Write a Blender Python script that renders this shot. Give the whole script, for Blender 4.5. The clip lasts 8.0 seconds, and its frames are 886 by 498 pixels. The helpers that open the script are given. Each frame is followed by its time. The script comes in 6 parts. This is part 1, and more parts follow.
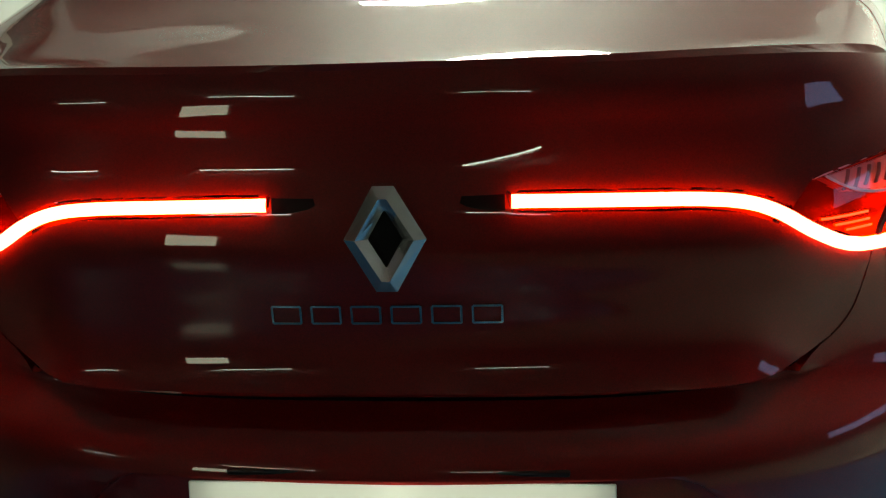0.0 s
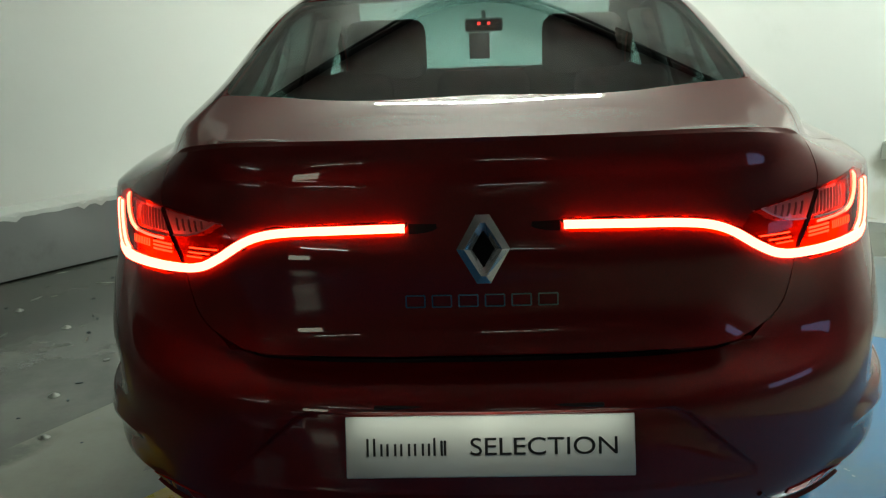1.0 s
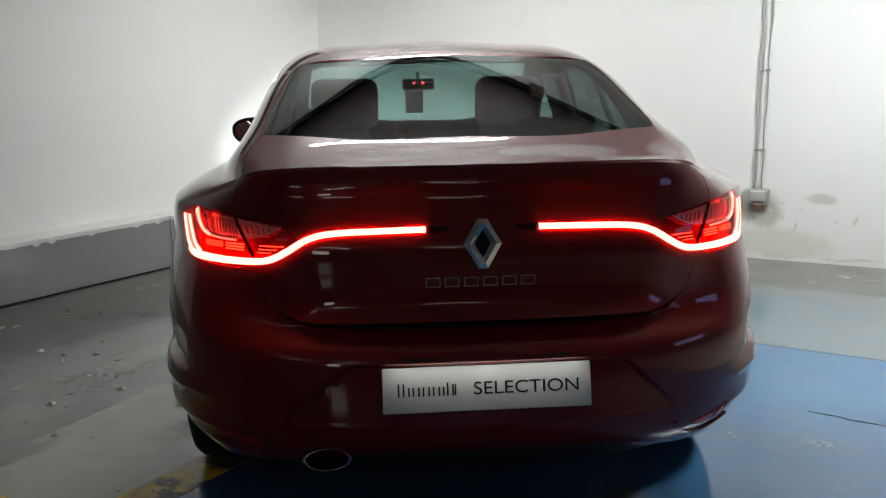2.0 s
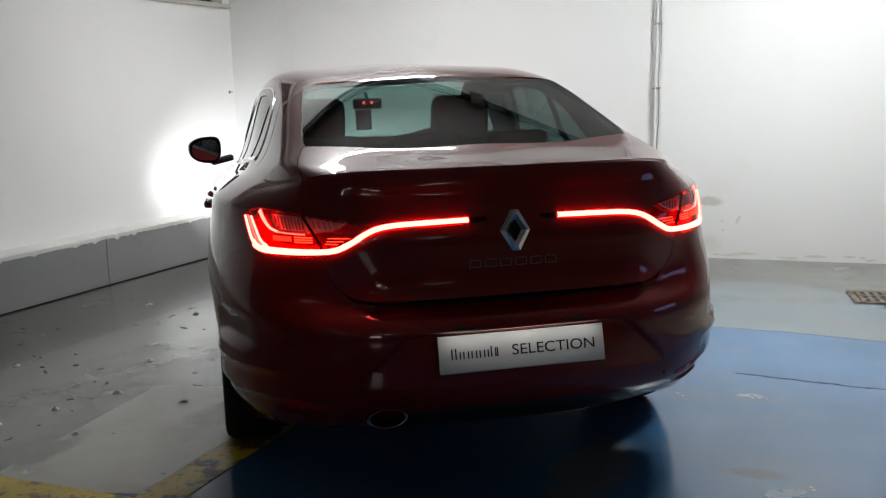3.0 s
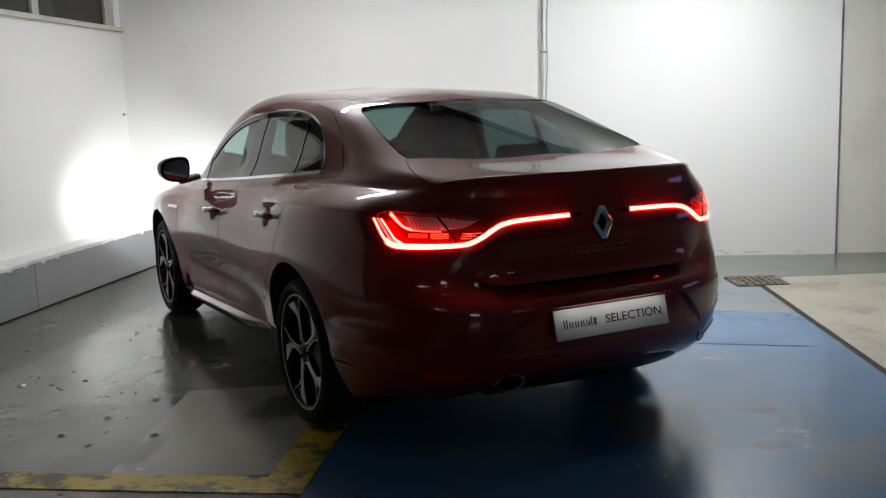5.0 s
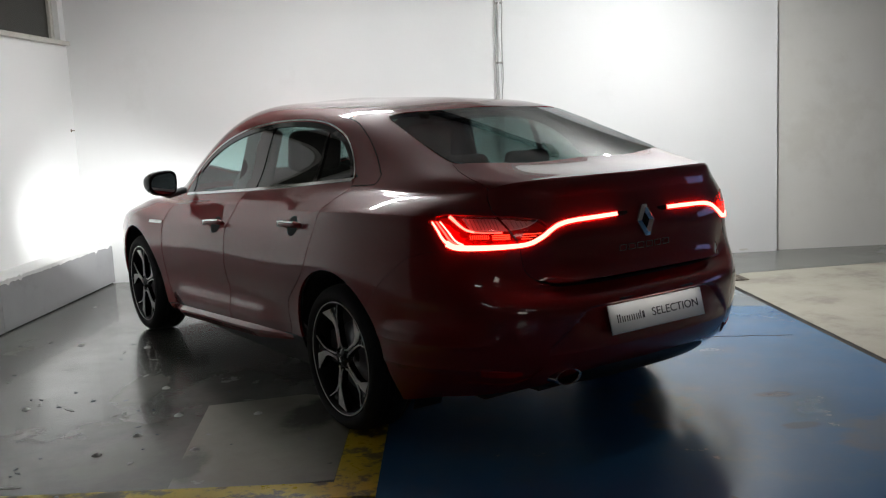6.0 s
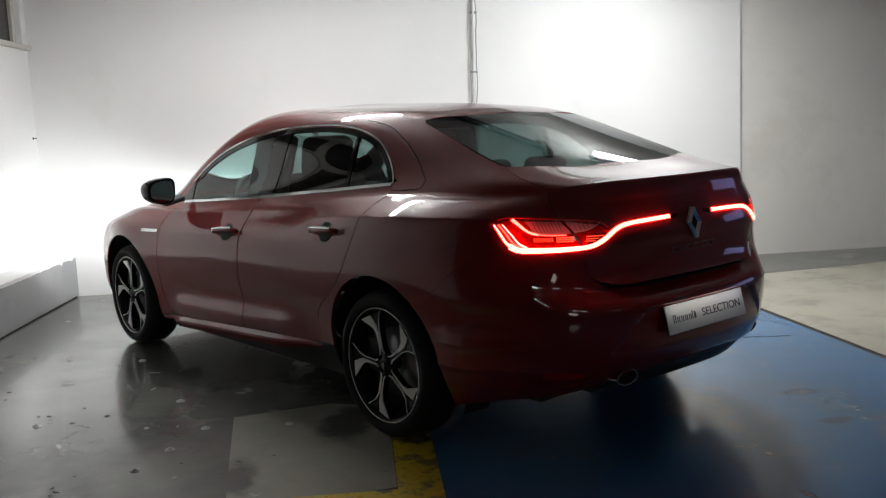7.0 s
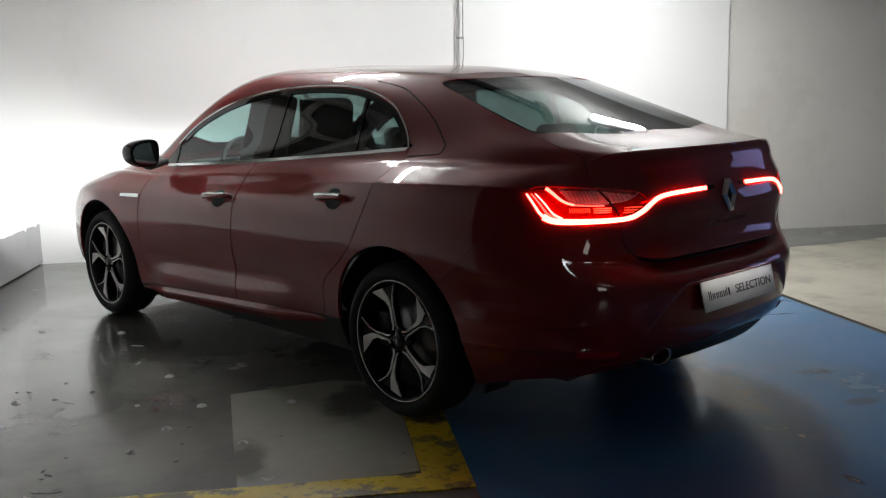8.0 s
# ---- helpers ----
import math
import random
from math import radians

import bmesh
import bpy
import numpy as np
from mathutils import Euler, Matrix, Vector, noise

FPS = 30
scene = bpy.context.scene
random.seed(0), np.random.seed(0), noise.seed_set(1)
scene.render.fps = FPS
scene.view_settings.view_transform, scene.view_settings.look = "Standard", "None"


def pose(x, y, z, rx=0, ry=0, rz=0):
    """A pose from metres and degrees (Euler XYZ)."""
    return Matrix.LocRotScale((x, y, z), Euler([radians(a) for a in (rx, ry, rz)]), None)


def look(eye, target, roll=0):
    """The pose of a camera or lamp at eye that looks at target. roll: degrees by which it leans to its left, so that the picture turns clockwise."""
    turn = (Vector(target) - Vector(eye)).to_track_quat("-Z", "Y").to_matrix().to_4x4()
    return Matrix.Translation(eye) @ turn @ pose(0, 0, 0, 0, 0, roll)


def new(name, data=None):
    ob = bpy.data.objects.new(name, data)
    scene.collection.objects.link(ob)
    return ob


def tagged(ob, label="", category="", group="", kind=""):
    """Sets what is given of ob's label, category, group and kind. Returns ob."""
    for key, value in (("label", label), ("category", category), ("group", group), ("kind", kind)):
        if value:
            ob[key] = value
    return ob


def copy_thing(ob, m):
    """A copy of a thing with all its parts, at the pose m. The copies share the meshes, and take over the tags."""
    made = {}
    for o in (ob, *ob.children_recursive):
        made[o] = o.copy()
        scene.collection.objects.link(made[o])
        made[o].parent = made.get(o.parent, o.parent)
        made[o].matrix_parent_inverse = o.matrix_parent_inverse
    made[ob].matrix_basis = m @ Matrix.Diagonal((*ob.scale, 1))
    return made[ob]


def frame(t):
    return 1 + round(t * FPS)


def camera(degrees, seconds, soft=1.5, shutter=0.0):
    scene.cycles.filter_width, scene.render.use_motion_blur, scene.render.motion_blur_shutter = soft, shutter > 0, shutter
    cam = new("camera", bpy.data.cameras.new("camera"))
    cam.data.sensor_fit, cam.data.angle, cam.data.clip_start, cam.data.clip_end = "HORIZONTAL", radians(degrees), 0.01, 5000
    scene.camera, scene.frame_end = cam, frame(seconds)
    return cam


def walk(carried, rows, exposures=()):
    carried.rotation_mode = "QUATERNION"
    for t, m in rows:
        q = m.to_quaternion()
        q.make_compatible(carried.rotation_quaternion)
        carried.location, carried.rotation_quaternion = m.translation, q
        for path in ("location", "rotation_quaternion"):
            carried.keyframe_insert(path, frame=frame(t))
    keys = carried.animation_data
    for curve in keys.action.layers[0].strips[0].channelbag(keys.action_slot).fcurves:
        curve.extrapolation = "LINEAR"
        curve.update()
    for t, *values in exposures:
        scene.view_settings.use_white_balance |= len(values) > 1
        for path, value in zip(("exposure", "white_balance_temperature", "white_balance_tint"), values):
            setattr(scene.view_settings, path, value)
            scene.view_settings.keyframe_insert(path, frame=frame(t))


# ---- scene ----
cam = camera(50.5, 8.0, 1.2)
# seconds, stops, kelvin, tint
EXPOSURES = ((0.0, 0.66, 7500, -17), (0.5, 0.44, 7200, -18), (1.0, 0.22, 6850, -14), (1.6, 0.10, 6550, -3), (2.2, 0.06, 6550, 8), (3.3, -0.08, 6520, 9), (6.0, -0.08, 6550, 10), (8.0, 0.08, 6600, 10))
PATH = [
    (0, (0.154, -0.946, 1.255), (-0.017, 0.917, 0.547), -2.6),
    (0.5, (0.146, -1.251, 1.269), (-0.051, 0.663, 0.723), -2.8),
    (1, (0.015, -1.563, 1.294), (-0.091, 0.375, 0.811), -2.2),
    (1.5, (-0.09, -1.902, 1.306), (-0.049, 0.053, 0.886), -1.3),
    (2, (-0.28, -2.214, 1.31), (-0.124, -0.255, 0.938), -1.0),
    (3.5, (-1.199, -2.691, 1.311), (-0.552, -0.825, 0.997), -1.7),
    (4, (-1.54, -2.727, 1.324), (-0.727, -0.924, 1.029), -1.4),
    (4.5, (-1.843, -2.773, 1.339), (-0.985, -0.991, 1.039), -1.4),
    (6, (-2.712, -2.499, 1.333), (-1.591, -0.867, 1.05), -2.7),
    (6.5, (-2.975, -2.34, 1.328), (-1.768, -0.767, 1.067), -2.6),
    (7, (-3.152, -2.154, 1.323), (-1.879, -0.635, 1.058), -2.5),
    (7.5, (-3.196, -1.949, 1.3), (-1.886, -0.473, 0.973), -2.0),
    (8, (-3.219, -1.802, 1.289), (-1.872, -0.36, 0.964), -1.2),
]
walk(cam, [(t, look(eye, target, roll)) for t, eye, target, roll in PATH], EXPOSURES)

from mathutils.bvhtree import BVHTree

# ---- world and light ----
world = bpy.data.worlds.new("world")
scene.world = world
world.use_nodes = True
world.node_tree.nodes["Background"].inputs[0].default_value = (0.5, 0.52, 0.55, 1)
world.node_tree.nodes["Background"].inputs[1].default_value = 0.02
CEILING = 2.75
TUBE_COLOUR = (0.97, 0.985, 1.0)
# x, y, height, turn, watts, length, tube brightness and tubes of the ceiling lamps
LAMPS = ((0.0, 3.1, 2.58, -3, 20, 1.25, 102, 2), (2.52, 1.86, 2.53, -6, 46, 0.62, 510, 1), (-2.6, -6.2, 2.58, -34, 0.3, 1.25, 15, 1), (-5.2, -4.6, 2.58, -34, 0.3, 1.25, 15, 1), (0.4, -7.0, 2.58, -34, 0.3, 1.25, 12, 1))
# the room stands at an angle to the car: its corner, and the ways along the back and the left wall
CORNER = Vector((-0.655, 6.01, 0))
BACK = Vector((math.cos(radians(-34.0)), math.sin(radians(-34.0)), 0))
SIDE = Vector((-math.cos(radians(53.0)), -math.sin(radians(53.0)), 0))
BACK_IN = Vector((-0.559, -0.829, 0))
SIDE_IN = Vector((0.7986, -0.6018, 0))


# ---- materials ----
def material(name):
    m = bpy.data.materials.new(name)
    m.use_nodes = True
    return m, m.node_tree.nodes, m.node_tree.links, m.node_tree.nodes["Principled BSDF"]


def plain(name, colour, rough=0.5, metal=0.0, coat=0.0, bump=0.0, scale=60.0):
    """A material with a little grain in its colour, gloss and relief."""
    m, n, l, b = material(name)
    b.inputs["Base Color"].default_value = (*colour, 1)
    b.inputs["Metallic"].default_value = metal
    b.inputs["Coat Weight"].default_value = coat
    b.inputs["Coat Roughness"].default_value = 0.04
    tc = n.new("ShaderNodeTexCoord")
    nz = n.new("ShaderNodeTexNoise")
    nz.inputs["Scale"].default_value = scale
    nz.inputs["Detail"].default_value = 4
    l.new(tc.outputs["Object"], nz.inputs["Vector"])
    mr = n.new("ShaderNodeMapRange")
    mr.inputs["To Min"].default_value = max(0.02, rough * 0.8)
    mr.inputs["To Max"].default_value = min(1.0, rough * 1.2)
    l.new(nz.outputs["Fac"], mr.inputs["Value"])
    l.new(mr.outputs[0], b.inputs["Roughness"])
    if bump:
        bp = n.new("ShaderNodeBump")
        bp.inputs["Strength"].default_value = bump
        bp.inputs["Distance"].default_value = 0.002
        l.new(nz.outputs["Fac"], bp.inputs["Height"])
        l.new(bp.outputs[0], b.inputs["Normal"])
    return m


def emitter(name, colour, strength):
    m, n, l, b = material(name)
    b.inputs["Base Color"].default_value = (*colour, 1)
    b.inputs["Emission Color"].default_value = (*colour, 1)
    b.inputs["Emission Strength"].default_value = strength
    return m


def glass(name, tint, rough=0.0, least=0.045):
    """A thin pane: clear, with a gloss that grows towards grazing angles, alike from both sides."""
    m = bpy.data.materials.new(name)
    m.use_nodes = True
    n, l = m.node_tree.nodes, m.node_tree.links
    n.clear()
    out, mix = n.new("ShaderNodeOutputMaterial"), n.new("ShaderNodeMixShader")
    tr, gl, lw = n.new("ShaderNodeBsdfTransparent"), n.new("ShaderNodeBsdfGlossy"), n.new("ShaderNodeLayerWeight")
    power, scale = n.new("ShaderNodeMath"), n.new("ShaderNodeMath")
    tr.inputs[0].default_value = (*tint, 1)
    gl.inputs["Roughness"].default_value = rough
    lw.inputs[0].default_value = 0.5
    power.operation, power.inputs[1].default_value = "POWER", 5.0
    scale.operation, scale.inputs[1].default_value, scale.inputs[2].default_value = "MULTIPLY_ADD", 1 - least, least
    l.new(lw.outputs["Facing"], power.inputs[0])
    l.new(power.outputs[0], scale.inputs[0])
    l.new(scale.outputs[0], mix.inputs[0])
    l.new(tr.outputs[0], mix.inputs[1])
    l.new(gl.outputs[0], mix.inputs[2])
    l.new(mix.outputs[0], out.inputs[0])
    return m


def car_paint(name, colour, dark):
    """Metallic lacquer: flakes under a clear, slightly uneven coat."""
    m, n, l, b = material(name)
    tc, vor, mix = n.new("ShaderNodeTexCoord"), n.new("ShaderNodeTexVoronoi"), n.new("ShaderNodeMix")
    vor.inputs["Scale"].default_value = 900
    mix.data_type = "RGBA"
    mix.inputs[6].default_value, mix.inputs[7].default_value = (*dark, 1), (*colour, 1)
    l.new(tc.outputs["Object"], vor.inputs["Vector"])
    l.new(vor.outputs["Color"], mix.inputs[0])
    l.new(mix.outputs[2], b.inputs["Base Color"])
    b.inputs["Metallic"].default_value = 0.08
    b.inputs["Roughness"].default_value = 0.5
    b.inputs["Coat Weight"].default_value = 1.0
    b.inputs["Coat IOR"].default_value = 1.53
    b.inputs["Specular IOR Level"].default_value = 0.2
    nz, mr = n.new("ShaderNodeTexNoise"), n.new("ShaderNodeMapRange")
    nz.inputs["Scale"].default_value = 9
    nz.inputs["Detail"].default_value = 6
    l.new(tc.outputs["Object"], nz.inputs["Vector"])
    mr.inputs["From Min"].default_value, mr.inputs["From Max"].default_value = 0.35, 0.75
    mr.inputs["To Min"].default_value, mr.inputs["To Max"].default_value = 0.004, 0.014
    l.new(nz.outputs["Fac"], mr.inputs["Value"])
    l.new(mr.outputs[0], b.inputs["Coat Roughness"])
    return m


def layered(name, base, worn, rough, scale=1.6, edge=(0.52, 0.62), fine=40.0, bump=0.25, tint=0.12, coat=0.0, detail=9):
    """A painted or plastered surface with broad stains, worn patches and fine grain, at real size."""
    m, n, l, b = material(name)
    tc = n.new("ShaderNodeNewGeometry")
    big, mid, small = (n.new("ShaderNodeTexNoise") for _ in range(3))
    for node, sc, det in ((big, scale * 0.35, 3), (mid, scale, detail), (small, fine, 5)):
        node.inputs["Scale"].default_value = sc
        node.inputs["Detail"].default_value = det
        l.new(tc.outputs["Position"], node.inputs["Vector"])
    mid.inputs["Roughness"].default_value = 0.68 if detail > 5 else 0.5
    ramp = n.new("ShaderNodeMapRange")
    ramp.inputs["From Min"].default_value, ramp.inputs["From Max"].default_value = edge
    l.new(mid.outputs["Fac"], ramp.inputs["Value"])
    ramp.interpolation_type = "SMOOTHSTEP"
    mix = n.new("ShaderNodeMix")
    mix.data_type = "RGBA"
    mix.inputs[6].default_value, mix.inputs[7].default_value = (*base, 1), (*worn, 1)
    l.new(ramp.outputs[0], mix.inputs[0])
    shade = n.new("ShaderNodeMapRange")
    shade.inputs["From Min"].default_value, shade.inputs["From Max"].default_value = 0.3, 0.7
    shade.inputs["To Min"].default_value, shade.inputs["To Max"].default_value = 1 - tint, 1 + tint
    shade.interpolation_type = "SMOOTHSTEP"
    l.new(big.outputs["Fac"], shade.inputs["Value"])
    mul = n.new("ShaderNodeMix")
    mul.data_type, mul.blend_type = "RGBA", "MULTIPLY"
    mul.inputs[0].default_value = 1
    l.new(mix.outputs[2], mul.inputs[6])
    l.new(shade.outputs[0], mul.inputs[7])
    l.new(mul.outputs[2], b.inputs["Base Color"])
    ro = n.new("ShaderNodeMapRange")
    ro.interpolation_type = "SMOOTHSTEP"
    ro.inputs["From Min"].default_value, ro.inputs["From Max"].default_value = 0.3, 0.7
    ro.inputs["To Min"].default_value, ro.inputs["To Max"].default_value = rough[0], rough[1]
    l.new((mid if detail > 5 else big).outputs["Fac"], ro.inputs["Value"])
    l.new(ro.outputs[0], b.inputs["Roughness"])
    b.inputs["Coat Weight"].default_value = coat
    bp = n.new("ShaderNodeBump")
    bp.inputs["Strength"].default_value = bump
    bp.inputs["Distance"].default_value = 0.003
    l.new(small.outputs["Fac"], bp.inputs["Height"])
    l.new(bp.outputs[0], b.inputs["Normal"])
    return m


def stained(m, spots):
    """Soft irregular stains in a surface: place, half sizes, turn, colour and strength of each, on top of the material's own colour."""
    n, l = m.node_tree.nodes, m.node_tree.links
    b = n["Principled BSDF"]
    geo, nz = n.new("ShaderNodeNewGeometry"), n.new("ShaderNodeTexNoise")
    nz.inputs["Scale"].default_value, nz.inputs["Detail"].default_value, nz.inputs["Roughness"].default_value = 7.0, 8, 0.65
    l.new(geo.outputs["Position"], nz.inputs["Vector"])
    for place, half, turn, colour, strength in spots:
        mp, gr = n.new("ShaderNodeMapping"), n.new("ShaderNodeTexGradient")
        mp.vector_type = "TEXTURE"
        mp.inputs["Location"].default_value, mp.inputs["Scale"].default_value = place, half
        mp.inputs["Rotation"].default_value = (0, 0, radians(turn))
        gr.gradient_type = "SPHERICAL"
        l.new(geo.outputs["Position"], mp.inputs["Vector"])
        l.new(mp.outputs[0], gr.inputs["Vector"])
        both, ramp, mix = n.new("ShaderNodeMath"), n.new("ShaderNodeMapRange"), n.new("ShaderNodeMix")
        both.operation = "MULTIPLY"
        l.new(gr.outputs["Fac"], both.inputs[0])
        l.new(nz.outputs["Fac"], both.inputs[1])
        ramp.interpolation_type = "SMOOTHSTEP"
        ramp.inputs["From Min"].default_value, ramp.inputs["From Max"].default_value = 0.10, 0.32
        ramp.inputs["To Max"].default_value = strength
        l.new(both.outputs[0], ramp.inputs["Value"])
        mix.data_type = "RGBA"
        l.new(b.inputs["Base Color"].links[0].from_socket, mix.inputs[6])
        mix.inputs[7].default_value = (*colour, 1)
        l.new(ramp.outputs[0], mix.inputs[0])
        l.new(mix.outputs[2], b.inputs["Base Color"])


PAINT = car_paint("red_paint", (0.25, 0.0022, 0.0028), (0.13, 0.0012, 0.0015))
PAINTDARK = plain("dark_housing", (0.010, 0.008, 0.009), 0.15)
BLACK = plain("black_plastic", (0.010, 0.010, 0.011), 0.5, 0, 0, 0.3, 300)
GLOSSBLACK = plain("gloss_black", (0.006, 0.006, 0.007), 0.10)
CHROME = plain("chrome", (0.86, 0.87, 0.88), 0.14, 1.0)
MIRROR = plain("mirror_glass", (0.8, 0.8, 0.82), 0.02, 1.0)
RUBBER = plain("rubber", (0.008, 0.008, 0.009), 0.8, 0, 0, 0.4, 150)
# Near-black sill panel: the shade under the sill edge is in its colour.
SILLSHADE = plain("sill_shaded", (0.012, 0.008, 0.008), 0.55)
FABRIC = plain("seat_fabric", (0.018, 0.018, 0.020), 0.9, 0, 0, 0.5, 300)
RIM = plain("machined_rim", (0.95, 0.94, 0.92), 0.42, 0.05)
DARKRIM = plain("dark_rim", (0.02, 0.02, 0.022), 0.35, 0.5)
DARKCHROME = plain("dark_chrome", (0.46, 0.46, 0.47), 0.15, 1.0)
DISC = plain("brake_disc", (0.25, 0.25, 0.26), 0.35, 0.9)
PLATE = plain("plate_white", (0.84, 0.845, 0.82), 0.35)
INK = plain("black_ink", (0.012, 0.012, 0.014), 0.5)
WINDOW = glass("window_glass", (0.60, 0.78, 0.755), 0.0, 0.10)
BACKGLASS = glass("rear_window_glass", (0.30, 0.43, 0.41), 0.0, 0.16)
REDLENS = glass("red_lens", (0.80, 0.05, 0.04), 0.02)
CLEARLENS = glass("clear_lens", (0.78, 0.73, 0.75), 0.02, 0.12)
REARGLASS = glass("rear_side_glass", (0.24, 0.31, 0.30), 0.0, 0.08)
LAMPBACK = plain("lamp_reflector", (0.28, 0.012, 0.010), 0.25, 0.5)
LAMPCLEAR = plain("lamp_silver", (0.80, 0.77, 0.78), 0.35, 0.5)
LENSRIB = plain("silver_rib", (0.36, 0.33, 0.34), 0.35, 0.2)
LAMPEND = plain("unlit_lamp", (0.020, 0.002, 0.003), 0.08)
LAMPBAR = plain("lamp_bar", (0.05, 0.004, 0.004), 0.2)
LED = emitter("led_red", (1.0, 0.058, 0.044), 20)
LEDMID = emitter("led_red_middle", (1.0, 0.05, 0.035), 14)
LEDDIM = emitter("led_red_dim", (1.0, 0.05, 0.035), 5)
RIBGLOW = emitter("rib_glow_red", (1.0, 0.05, 0.02), 2.5)
LEDSMALL = emitter("warning_red", (1.0, 0.03, 0.03), 4)
REFLECTOR = plain("red_reflector", (0.55, 0.008, 0.008), 0.15, 0.3)
HEADLAMP = emitter("headlamp_white", (0.95, 0.98, 1.0), 12)
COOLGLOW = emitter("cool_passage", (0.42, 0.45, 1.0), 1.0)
# Unseen glowing panel: soft patches mirrored in the boot, and fill from behind.
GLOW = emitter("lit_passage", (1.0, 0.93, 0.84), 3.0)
WHITE = layered("white_wall", (0.80, 0.80, 0.785), (0.765, 0.765, 0.745), (0.55, 0.75), 1.3, (0.56, 0.72), 26, 0.22, 0.03)
CREAM = layered("cream_wall", (0.74, 0.725, 0.67), (0.68, 0.66, 0.60), (0.6, 0.8), 1.5, (0.50, 0.68), 30, 0.25, 0.06)
CONCRETE = layered("ceiling_paint", (0.45, 0.45, 0.43), (0.32, 0.32, 0.305), (0.8, 0.95), 1.2, (0.45, 0.62), 20, 0.4, 0.12)
# Unseen far walls: the gloom of the unlit garage is in this colour.
DIMWALL = layered("dimmed_far_wall", (0.075, 0.075, 0.072), (0.05, 0.05, 0.048), (0.7, 0.9), 1.0, (0.45, 0.62), 20, 0.3, 0.12)
GREY = layered("grey_plinth", (0.30, 0.30, 0.305), (0.24, 0.24, 0.24), (0.4, 0.6), 2.0, (0.52, 0.7), 40, 0.15, 0.05)
FLOORM = layered("grey_floor_paint", (0.098, 0.102, 0.092), (0.165, 0.165, 0.145), (0.17, 0.28), 1.7, (0.34, 0.74), 55, 0.12, 0.28, 0.2, 9)
BLUE = layered("blue_floor_paint", (0.045, 0.155, 0.32), (0.080, 0.165, 0.25), (0.17, 0.28), 1.8, (0.44, 0.80), 50, 0.12, 0.14, 0.2, 9)
BEIGE = layered("bare_concrete", (0.34, 0.32, 0.26), (0.25, 0.23, 0.19), (0.45, 0.7), 1.5, (0.50, 0.66), 45, 0.25, 0.10)
PALEBLUE = layered("faded_blue_paint", (0.14, 0.19, 0.22), (0.17, 0.18, 0.18), (0.18, 0.268), 1.4, (0.30, 0.75), 50, 0.12, 0.10, 0.2, 5)
# Lighter floor patch: the pool of light there is put into this colour.
LITPATCH = layered("lit_patch_paint", (0.39, 0.39, 0.33), (0.32, 0.323, 0.275), (0.17, 0.28), 2.6, (0.40, 0.70), 55, 0.10, 0.10, 0.2, 9)
STAIN = plain("dirt_film", (0.026, 0.038, 0.055), 0.7, 0, 0, 0.3, 60)
PALESCUFF = plain("pale_scuff", (0.22, 0.22, 0.20), 0.5, 0, 0, 0.3, 60)
WALLSTAIN = plain("wall_stain", (0.66, 0.64, 0.58), 0.7, 0, 0, 0.3, 60)
STEEL = plain("dull_steel", (0.42, 0.42, 0.40), 0.4, 0.5)
YELLOW = layered("yellow_floor_paint", (0.62, 0.46, 0.015), (0.15, 0.125, 0.055), (0.25, 0.5), 7.0, (0.47, 0.58), 60, 0.2, 0.15)
DIRT = plain("dirt", (0.02, 0.018, 0.015), 0.9, 0, 0, 0.6, 80)
IRON = layered("rusty_iron", (0.16, 0.13, 0.10), (0.07, 0.05, 0.035), (0.5, 0.8), 12, (0.45, 0.6), 90, 0.4, 0.2)
CONDUIT = plain("grey_pvc", (0.33, 0.33, 0.30), 0.6)
CABLEMAT = plain("grey_cable", (0.44, 0.44, 0.42), 0.5)
BOXLID = plain("pale_lid", (0.46, 0.46, 0.41), 0.6)
BROWN = plain("brown_gland", (0.16, 0.08, 0.04), 0.6)
WHITEMETAL = plain("white_metal", (0.75, 0.75, 0.73), 0.4)
WOODFRAME = layered("pale_frame", (0.52, 0.50, 0.45), (0.40, 0.38, 0.33), (0.5, 0.7), 6, (0.5, 0.7), 60, 0.2, 0.08)
DARKPANE = plain("dark_pane", (0.035, 0.033, 0.026), 0.25)

stained(BLUE, [((0.33, 0.26, 0), (0.50, 0.22, 0.2), 51, (0.18, 0.165, 0.135), 0.7), ((0.86, 0.06, 0), (0.16, 0.07, 0.2), -35, (0.05, 0.07, 0.09), 0.6), ((0.58, -0.26, 0), (0.14, 0.07, 0.2), -25, (0.05, 0.07, 0.09), 0.6), ((-0.23, -0.57, 0), (0.07, 0.03, 0.2), 70, (0.03, 0.04, 0.05), 0.8), ((0.75, -0.55, 0), (0.5, 0.3, 0.2), 20, (0.16, 0.18, 0.19), 0.5)])
stained(YELLOW, [((-1.02, 0.22, 0), (0.16, 0.10, 0.2), 55, (0.03, 0.027, 0.02), 0.95), ((-0.96, 0.42, 0), (0.22, 0.09, 0.2), 55, (0.03, 0.027, 0.02), 0.9)])
stained(FLOORM, [((-1.75, 1.35, 0), (0.5, 0.3, 0.2), 40, (0.22, 0.22, 0.195), 0.6), ((-2.3, 1.2, 0), (0.6, 0.3, 0.2), 70, (0.21, 0.21, 0.19), 0.5), ((-1.35, 2.3, 0), (0.5, 0.2, 0.2), 60, (0.21, 0.21, 0.19), 0.5)])
# Darker spots: they soften the painted pool's edge, with some dirt.
stained(LITPATCH, [((-0.85, 1.30, 0), (0.40, 0.22, 0.2), 35, (0.09, 0.09, 0.08), 0.8), ((-1.55, 1.05, 0), (0.32, 0.12, 0.2), 60, (0.12, 0.122, 0.11), 0.8)])
